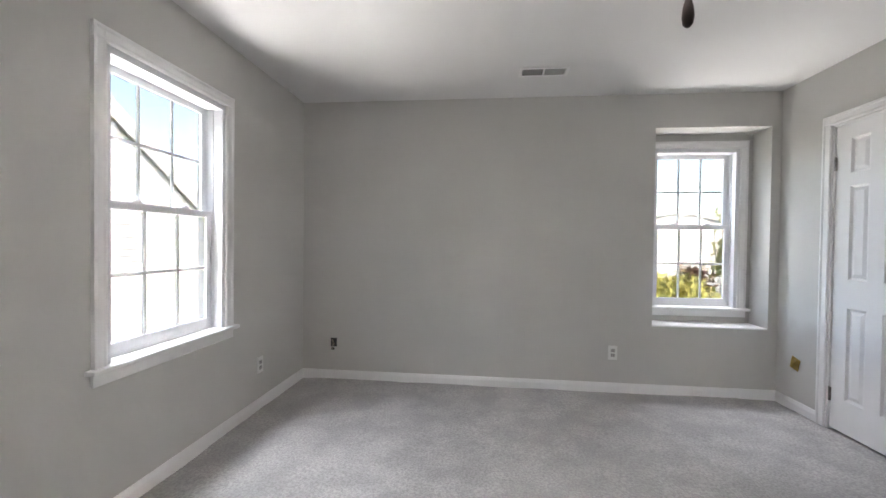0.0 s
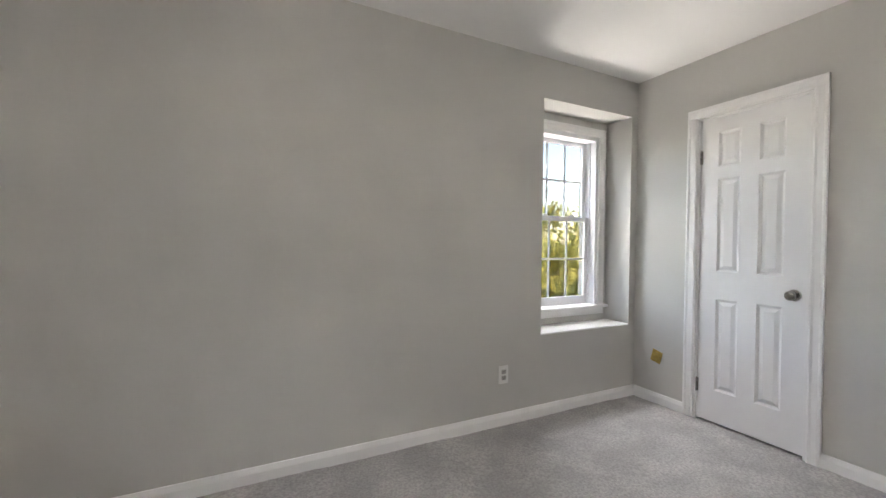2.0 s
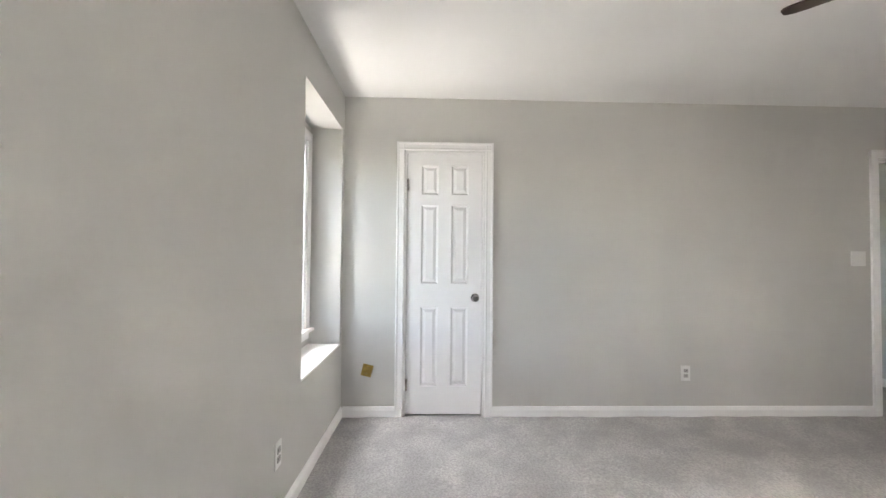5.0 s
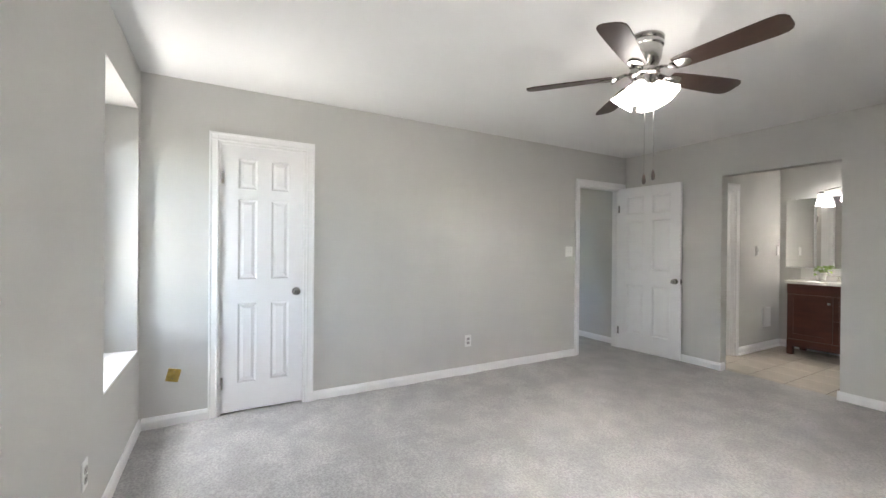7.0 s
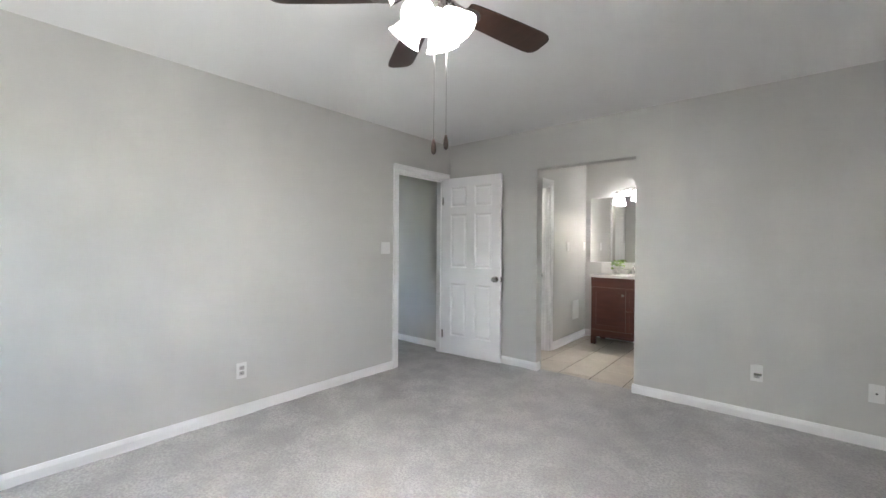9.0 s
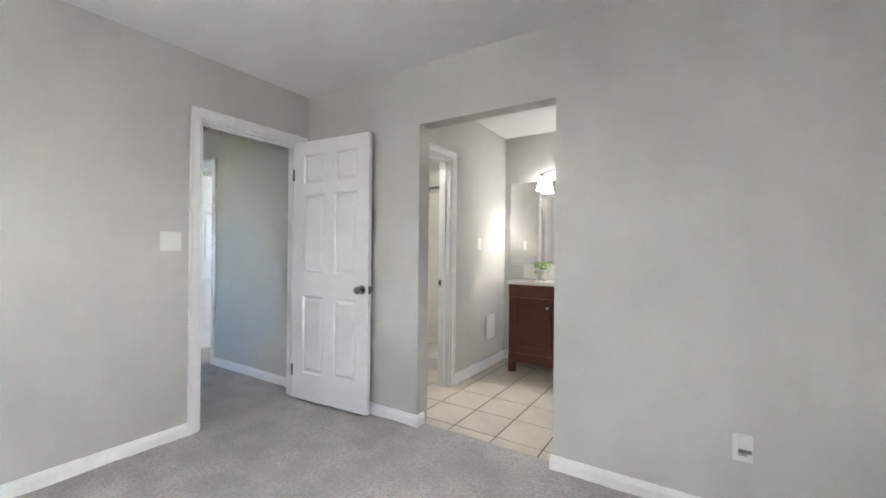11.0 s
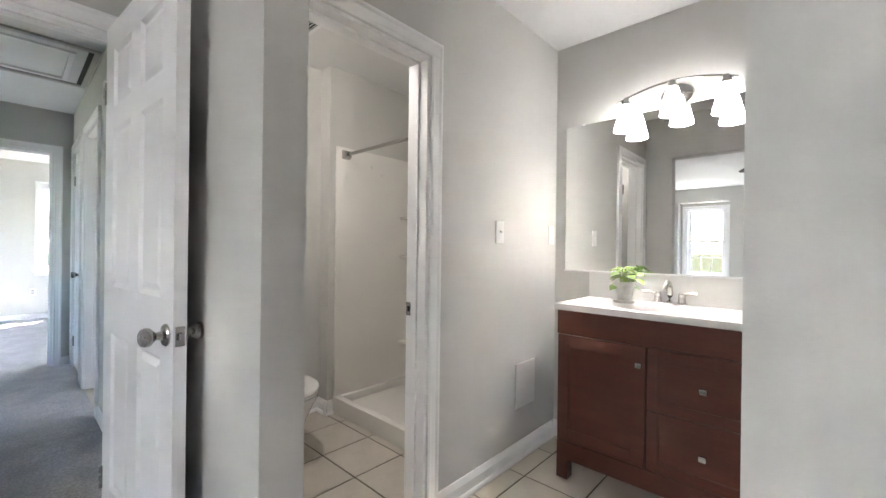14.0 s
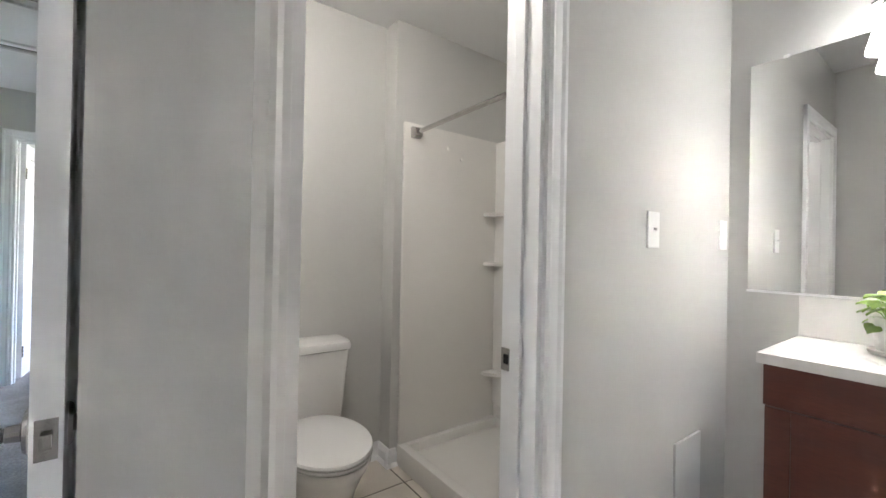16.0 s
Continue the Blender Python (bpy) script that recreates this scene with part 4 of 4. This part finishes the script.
for k in range(7):
    s = k / 6
    wd = 0.55 * math.sin(math.pi * min(1, (s * 0.86 + 0.12))) * (1 - 0.25 * s)
    rows.append([leaf_bm.verts.new((x * wd, s, 0.14 * abs(x) - 0.35 * s * s + 0.12 * s)) for x in (-1, -0.5, 0, 0.5, 1)])
for a, b in zip(rows, rows[1:]):
    for k in range(4):
        leaf_bm.faces.new((a[k], a[k + 1], b[k + 1], b[k]))
leaf_me = smooth_by_angle(mesh_of("leaf", leaf_bm, LEAF), 80)
stems = bmesh.new()
for k in range(30):
    ang, out, up = rnd.uniform(0, 2 * math.pi), rnd.uniform(0.01, 0.075), rnd.uniform(0.105, 0.19)
    p = Vector((out * math.cos(ang), out * 0.8 * math.sin(ang), up - out * 0.5))
    lf = new("leaf", leaf_me)
    lf.parent = pp
    sz = rnd.uniform(0.03, 0.05)
    lf.matrix_basis = Matrix.Translation(p) @ Euler((rnd.uniform(-0.5, 0.4), rnd.uniform(-0.4, 0.4), ang - math.pi / 2 + rnd.uniform(-0.6, 0.6))).to_matrix().to_4x4() @ Matrix.Scale(sz, 4)
    add_tube(stems, [(p.x * 0.2, p.y * 0.2, 0.09), (p.x * 0.7, p.y * 0.7, p.z * 0.8 + 0.02), tuple(p)], 0.0016, 5)
part("stem", stems, LEAF, pp)

# access panel low on the wall
ap = empty("access_panel", at_wall(on_east(-3.255, BX), 0.405), "white plastic access panel on the bathroom wall", "access panel")
bm = bmesh.new()
add_box(bm, (-0.1, -0.008, -0.125), (0.1, 0.001, 0.125), 0.003)
part("panel", bm, PLATE, ap)

# strike plate on the shower room jamb
stp = empty("strike_plate", pose(BX + 0.098, SHOWER_DOOR[0] + 0.0145, 0.902), "dark nickel strike plate in the white jamb", "strike plate")
bm = bmesh.new()
add_box(bm, (-0.017, -0.0005, -0.029), (0.017, 0.0015, 0.029), 0.0006)
part("plate", bm, NICKEL, stp)
# black patch on the plate in place of the latch hole's shade
bm = bmesh.new()
add_box(bm, (-0.008, 0.0012, -0.012), (0.008, 0.0024, 0.012))
part("hole", bm, DARK, stp)

# ---- toilet room ----
def loop(cx, cy, z, a, b, n=32, egg=0.0):
    return [Vector((cx + a * math.cos(t) * (1 if math.cos(t) > 0 else 1 - egg), cy + b * math.sin(t), z)) for t in (2 * math.pi * k / n for k in range(n))]


def loft(bm, loops, cap=True):
    rings = [[bm.verts.new(v) for v in lp] for lp in loops]
    for a, b in zip(rings, rings[1:]):
        for k in range(len(a)):
            bm.faces.new((a[k], a[(k + 1) % len(a)], b[(k + 1) % len(a)], b[k]))
    if cap:
        bm.faces.new(rings[0]), bm.faces.new(rings[-1])


def rounded(cx, cy, z, hx, hy, r, n=6):
    out = []
    for sx, sy, a0 in ((1, 1, 0), (-1, 1, 90), (-1, -1, 180), (1, -1, 270)):
        for k in range(n):
            t = radians(a0 + 90 * k / (n - 1))
            out.append(Vector((cx + sx * (hx - r) + r * math.cos(t), cy + sy * (hy - r) + r * math.sin(t), z)))
    return out


# local: x forward from the wall, y across
toilet = empty("toilet", pose(2.915, -2.285, 0, 0, 0, 180), "white two-piece toilet with a closed seat lid", "toilet")
bm = bmesh.new()
loft(bm, [loop(0.36, 0, 0.0, 0.22, 0.125), loop(0.36, 0, 0.015, 0.22, 0.125), loop(0.37, 0, 0.04, 0.205, 0.112), loop(0.38, 0, 0.14, 0.2, 0.112), loop(0.39, 0, 0.22, 0.212, 0.132),
          loop(0.41, 0, 0.3, 0.235, 0.16), loop(0.425, 0, 0.345, 0.25, 0.178), loop(0.425, 0, 0.362, 0.25, 0.178)])
add_box(bm, (0.02, -0.12, 0.25), (0.24, 0.12, 0.36), 0.02)
part("bowl", bm, CHINA, toilet, True)
bm = bmesh.new()
loft(bm, [loop(0.425, 0, 0.366, 0.248, 0.178), loop(0.425, 0, 0.371, 0.252, 0.182), loop(0.425, 0, 0.378, 0.25, 0.18)])
part("seat", bm, CHINA, toilet, True)
bm = bmesh.new()
loft(bm, [loop(0.425, 0, 0.383, 0.249, 0.18), loop(0.425, 0, 0.388, 0.253, 0.184), loop(0.425, 0, 0.397, 0.248, 0.18), loop(0.425, 0, 0.403, 0.22, 0.155), loop(0.425, 0, 0.405, 0.1, 0.07)])
part("lid", bm, CHINA, toilet, True)
bm = bmesh.new()
loft(bm, [rounded(0.11, 0, 0.36, 0.078, 0.165, 0.03), rounded(0.11, 0, 0.37, 0.085, 0.175, 0.03), rounded(0.11, 0, 0.66, 0.095, 0.2, 0.035), rounded(0.11, 0, 0.69, 0.096, 0.203, 0.035)])
part("tank", bm, CHINA, toilet, True)
bm = bmesh.new()
loft(bm, [rounded(0.11, 0, 0.691, 0.098, 0.205, 0.035), rounded(0.11, 0, 0.695, 0.104, 0.213, 0.038), rounded(0.11, 0, 0.717, 0.105, 0.215, 0.04), rounded(0.11, 0, 0.73, 0.098, 0.208, 0.038), rounded(0.11, 0, 0.733, 0.06, 0.17, 0.03)])
part("tank_lid", bm, CHINA, toilet, True)
bm = bmesh.new()
add_lathe(bm, [(0.0, 0.012), (0.012, 0.01), (0.013, 0.0)], 14, pose(0.205, -0.14, 0.645, 0, 90, 0))
add_box(bm, (0.213, -0.145, 0.638), (0.222, -0.07, 0.651), 0.003)
part("flush_lever", bm, NICKEL, toilet, True)

dome = empty("ceiling_lamp", pose(2.1, -2.02, H), "small lit white glass dome lamp on the ceiling", "ceiling lamp")
bm = bmesh.new()
add_lathe(bm, [(0.0, 0.0), (0.1, 0.0), (0.105, -0.012), (0.1, -0.02), (0.0, -0.02)], 28)
part("base", bm, NICKEL, dome, True)
bm = bmesh.new()
add_lathe(bm, [(0.095, -0.018), (0.092, -0.04), (0.07, -0.065), (0.035, -0.078), (0.0, -0.08)], 28)
part("glass_dome", bm, DOME, dome, True)

# shower: pan, surround with corner shelves, rod
SX0, SX1, SYF, SYBK = 1.635, 2.795, -2.8, -3.6
sh = empty("shower_stall", pose(2.2, -3.2, 0), "white acrylic shower stall with corner shelves", "shower")
SM = pose(-2.2, 3.2, 0)
bm = bmesh.new()
add_box(bm, (SX0, SYBK, 0.0), (SX1, SYF, 0.06), 0.004, SM)
add_box(bm, (SX0, SYF - 0.055, 0.0), (SX1, SYF + 0.001, 0.115), 0.012, SM)
add_box(bm, (SX1 - 0.05, SYBK, 0.05), (SX1 - 0.001, SYF - 0.05, 0.115), 0.012, SM)
add_box(bm, (SX0 + 0.001, SYBK, 0.05), (SX0 + 0.05, SYF - 0.05, 0.115), 0.012, SM)
add_box(bm, (SX0 + 0.04, SYBK + 0.001, 0.05), (SX1 - 0.04, SYBK + 0.1, 0.115), 0.012, SM)
part("pan", bm, ACRYLIC, sh, True)
bm = bmesh.new()
add_box(bm, (SX1 - 0.025, SYBK, 0.112), (SX1 - 0.002, SYF - 0.002, 1.885), 0.008, SM)
add_box(bm, (SX0 + 0.002, SYBK, 0.112), (SX0 + 0.025, SYF - 0.002, 1.885), 0.008, SM)
add_box(bm, (SX0 + 0.02, SYBK + 0.08, 0.112), (SX1 - 0.02, SYBK + 0.1, 1.885), 0.008, SM)
part("surround", bm, ACRYLIC, sh, True)
bm = bmesh.new()
add_box(bm, (SX1 - 0.12, SYBK + 0.098, 0.2), (SX1 - 0.022, SYBK + 0.115, 1.88), 0.012, SM)
part("corner_column", bm, ACRYLIC, sh, True)
for z in (1.4, 1.09, 0.4):
    bm = bmesh.new()
    pts = [Vector((SX1 - 0.02, SYBK + 0.095, 0))] + [Vector((SX1 - 0.02 - 0.115 * math.cos(t), SYBK + 0.095 + 0.115 * math.sin(t), 0)) for t in (radians(90 * k / 8) for k in range(9))]
    a = [bm.verts.new(SM @ (p + Vector((0, 0, z)))) for p in pts]
    b = [bm.verts.new(SM @ (p + Vector((0, 0, z + 0.02)))) for p in pts]
    bm.faces.new(a), bm.faces.new(b)
    for k in range(len(pts)):
        j = (k + 1) % len(pts)
        bm.faces.new((a[k], a[j], b[j], b[k]))
    part("shelf", bm, ACRYLIC, sh, True)
for y, z in ((-3.1, 1.78), (-3.2, 1.73)):
    bm = bmesh.new()
    add_lathe(bm, [(0.0, 0.01), (0.01, 0.008), (0.012, 0.0), (0.0, 0.0)], 14, SM @ pose(SX1 - 0.024, y, z, 0, -90, 0))
    part("screw_cap", bm, ACRYLIC, sh, True)
rod = empty("shower_rod", pose(2.2, -2.87, 1.83), "brushed nickel tension shower curtain rod", "shower rod")
bm = bmesh.new()
add_tube(bm, [(SX0 + 0.02 - 2.2, 0, 0), (SX1 - 0.024 - 2.2, 0, 0)], 0.0125, 14)
part("tube", bm, NICKEL, rod, True)
for x, s in ((SX1 - 0.026 - 2.2, -1), (SX0 + 0.026 - 2.2, 1)):
    bm = bmesh.new()
    loft(bm, [[Vector((x + s * d, v.x, v.y)) for v in rounded(0, 0, 0, hh, hh, 0.006)] for d, hh in ((0, 0.031), (0.012, 0.031), (0.04, 0.022), (0.042, 0.018))])
    part("flange", bm, NICKEL, rod, True)


# ---- outside ----
GZ = -3.0
bm = bmesh.new()
bmesh.ops.create_grid(bm, x_segments=2, y_segments=2, size=900)
bm.transform(pose(0, 0, GZ))
tagged(part("ground", bm, GRASS), "mown green lawn reaching into the distance", "ground", kind="structure")


def house(place, w, d, eave, ridge, label, windows=()):
    """A gabled house: local gable wall along x at y=0, body behind it to y=d."""
    root = empty("house", place, label, "house")
    bm = bmesh.new()
    pts = [(-w / 2, 0), (w / 2, 0), (w / 2, eave), (0, ridge), (-w / 2, eave)]
    a = [bm.verts.new((x, 0, z)) for x, z in pts]
    b = [bm.verts.new((x, d, z)) for x, z in pts]
    bm.faces.new(a), bm.faces.new(b)
    for k in range(5):
        j = (k + 1) % 5
        bm.faces.new((a[k], a[j], b[j], b[k]))
    part("wall", bm, SIDING, root)
    bm = bmesh.new()
    rise = 0.115
    n = int(ridge / rise)
    for k in range(n):
        z = k * rise
        half = w / 2 if z + rise < eave else w / 2 * (ridge - z - rise) / (ridge - eave)
        if half < 0.1:
            continue
        vs = [bm.verts.new(p) for p in ((-half, -0.014, z), (half, -0.014, z), (half, -0.004, z + rise), (-half, -0.004, z + rise), (-half, 0.0, z), (half, 0.0, z))]
        bm.faces.new(vs[:4]), bm.faces.new((vs[4], vs[5], vs[1], vs[0]))
    tagged(part("siding", bm, SIDING, root), kind="stuff")
    bm = bmesh.new()
    for s in (-1, 1):
        slope = Vector((s * w / 2, 0, eave - ridge)).normalized()
        e = Vector((0, 0, ridge)) + slope * (Vector((w / 2, 0, ridge - eave)).length + 0.35)
        for y0, y1, zt in ((-0.04, d + 0.3, 0.06),):
            q = [Vector((0, y0, ridge)), Vector((e.x, y0, e.z)), Vector((e.x, y1, e.z)), Vector((0, y1, ridge))]
            lo = [bm.verts.new(v) for v in q]
            hi = [bm.verts.new(v + Vector((0, 0, 0.12))) for v in q]
            bm.faces.new(lo), bm.faces.new(hi)
            for k in range(4):
                j = (k + 1) % 4
                bm.faces.new((lo[k], lo[j], hi[j], hi[k]))
    part("roof", bm, ROOF, root)
    bm = bmesh.new()
    for s in (-1, 1):
        ln = Vector((w / 2, 0, ridge - eave)).length + 0.35
        m = Matrix.Translation((0, -0.07, ridge)) @ Matrix.Rotation(math.atan2(ridge - eave, w / 2) * s, 4, "Y") @ Matrix.Scale(s, 4, (1, 0, 0))
        add_box(bm, (0.0, -0.02, -0.16), (ln, 0.02, 0.125), 0.0, m)
    part("rake_board", bm, FENCEW, root)
    for x, z, ww, hh in windows:
        bm = bmesh.new()
        for lo, hi in (((x - ww / 2 - 0.08, z - 0.08), (x + ww / 2 + 0.08, z)), ((x - ww / 2 - 0.08, z + hh), (x + ww / 2 + 0.08, z + hh + 0.08)),
                       ((x - ww / 2 - 0.08, z), (x - ww / 2, z + hh)), ((x + ww / 2, z), (x + ww / 2 + 0.08, z + hh)), ((x - ww / 2, z + hh / 2 - 0.03), (x + ww / 2, z + hh / 2 + 0.03))):
            add_box(bm, (lo[0], -0.06, lo[1]), (hi[0], 0.0, hi[1]), 0.005)
        wn = part("window", bm, FENCEW, root)
        bm = bmesh.new()
        add_box(bm, (x - ww / 2, -0.03, z), (x + ww / 2, -0.024, z + hh))
        part("pane", bm, DARK, wn)
    return root


def tree(place, height, spread, trunk, material, seed, label, leaves=2600, leaf=0.16):
    """A tapered trunk with limbs and a crown of many small leaf clumps with gaps."""
    rr = random.Random(seed)
    root = empty("tree", place, label, "tree")
    bm = bmesh.new()
    add_tube(bm, [(0, 0, 0), (0.05, 0.02, height * 0.25), (-0.04, 0.05, height * 0.5), (0.05, 0, height * 0.85)], [trunk, trunk * 0.75, trunk * 0.5, trunk * 0.12], 10)
    tips = []
    for k in range(16):
        a, z = rr.uniform(0, 6.28), height * rr.uniform(0.25, 0.8)
        r = spread * rr.uniform(0.45, 0.95) * (1.15 - z / height * 0.75)
        tip = Vector((r * math.cos(a), r * math.sin(a), z + height * rr.uniform(0.08, 0.22)))
        mid = Vector((tip.x * 0.5, tip.y * 0.5, z + (tip.z - z) * 0.35))
        add_tube(bm, [(0, 0, z), tuple(mid), tuple(tip)], [trunk * 0.4, trunk * 0.22, trunk * 0.05], 6)
        tips += [tip, mid.lerp(tip, 0.6)]
    part("trunk", bm, BARK, root, True)
    verts, faces = [], []
    for k in range(leaves):
        c = rr.choice(tips) + Vector((rr.gauss(0, 1), rr.gauss(0, 1), rr.gauss(0, 0.8))) * spread * 0.2
        q = Euler((rr.uniform(0, 6), rr.uniform(0, 6), rr.uniform(0, 6))).to_matrix()
        s = leaf * rr.uniform(0.6, 1.4)
        n = len(verts)
        verts += [tuple(c + q @ Vector(p) * s) for p in ((-1, 0, 0), (0, -0.5, 0.15), (1, 0, 0), (0, 0.5, 0.15))]
        faces.append((n, n + 1, n + 2, n + 3))
    me = bpy.data.meshes.new("leaves")
    me.from_pydata(verts, [], faces)
    me.materials.append(material)
    lv = new("leaves", me)
    lv.parent = root
    tagged(lv, kind="stuff")
    return root


house(pose(-6.5, 4.4, GZ, 0, 0, 90), 9.4, 9, 4.7, 7.9, "white vinyl-sided neighbouring house with a gabled roof", [])
house(pose(17.5, 36, GZ, 0, 0, 0), 15, 9, 5.2, 7.0, "white sided house across the back gardens", [(-3.5, 2.9, 1.2, 1.5), (3.5, 2.9, 1.2, 1.5)])
tree(pose(16.3, 27, GZ), 6.8, 1.9, 0.2, FOLIAGE, 3, "sunlit yellow-green garden tree")
tree(pose(6.4, 14, GZ), 3.0, 1.5, 0.1, FOLIAGE, 8, "yellow-green leafy shrub tree behind the house", 2200, 0.11)
tree(pose(8.0, 15.5, GZ), 2.9, 1.5, 0.1, FOLIAGE, 9, "yellow-green leafy shrub tree behind the house", 2200, 0.11)
tree(pose(8.4, 17.5, GZ), 3.5, 1.2, 0.08, REDLEAF, 12, "small tree with reddish leaves", 1500, 0.1)
for k, (x, y, hh) in enumerate(((23, 30, 8.5), (27, 24, 10), (33, 17, 9), (36, 26, 11), (36, -14, 11))):
    tree(pose(x, y, GZ), hh, hh * 0.38, 0.25, FOLIAGE, 20 + k, "tall leafy garden tree in sun", 2600, 0.24)
for k, (x, y, hh) in enumerate(((12, 17, 3.6), (14.5, 16, 4.2), (17, 14, 4.4), (13, 13.5, 3.2), (19, 18, 5.2), (20, 12, 4.6))):
    tree(pose(x, y, GZ), hh, hh * 0.5, 0.12, FOLIAGE, 50 + k, "yellow-green garden shrub in sun", 2800, 0.16)
# white picket fence behind the garden
fence = empty("fence", pose(8, 21, GZ), "white painted board garden fence", "fence")
bm = bmesh.new()
for k in range(130):
    x = -14 + k * 0.28
    add_box(bm, (x, 0, 0.05), (x + 0.24, 0.02, 1.8), 0.0)
tagged(part("board", bm, FENCEW, fence), kind="stuff")
bm = bmesh.new()
for z in (0.4, 1.4):
    add_box(bm, (-14, 0.02, z), (22.3, 0.06, z + 0.09))
part("rail", bm, FENCEW, fence)

# ---- bathroom floor tiles ----
tile_floor = grid_solid("floor_bath", cuts(-0.2, BATH_OPEN[0], BATH_OPEN[1], 3.0), cuts(BY, SYB, -1.73), cuts(-0.1, -0.003),
                        [(-9, SYB, -9, BATH_OPEN[0], 9, 9), (BATH_OPEN[1], SYB, -9, 99, 9, 9)], GROUT, "beige ceramic floor tiles with dark grout", category="tile floor")
PITCH = 0.308
tile_cache = {}
for i in range(-6, 6):
    for j in range(-7, 3):
        x0, x1 = 1.392 + i * PITCH + 0.004, 1.392 + (i + 1) * PITCH - 0.004
        y0, y1 = -2.137 + j * PITCH + 0.004, -2.137 + (j + 1) * PITCH - 0.004
        x0, x1, y0 = max(x0, -0.2), min(x1, 2.99), max(y0, BY)
        limit = -1.731 if x0 > BATH_OPEN[0] - 0.3 and x1 < BATH_OPEN[1] + 0.3 else SYB
        y1 = min(y1, limit)
        if x1 - x0 < 0.02 or y1 - y0 < 0.02 or (x0 > 1.6 and y1 < -2.95):
            continue
        key = (round(x1 - x0, 3), round(y1 - y0, 3))
        if key not in tile_cache:
            bm = bmesh.new()
            add_box(bm, (0, 0, -0.009), (x1 - x0, y1 - y0, 0.0), 0.0015)
            tile_cache[key] = mesh_of("tile", bm, TILE)
        tl = new("tile", tile_cache[key])
        tl.parent = tile_floor
        tl.matrix_basis = pose(x0, y0, random.uniform(-0.0004, 0.0004))
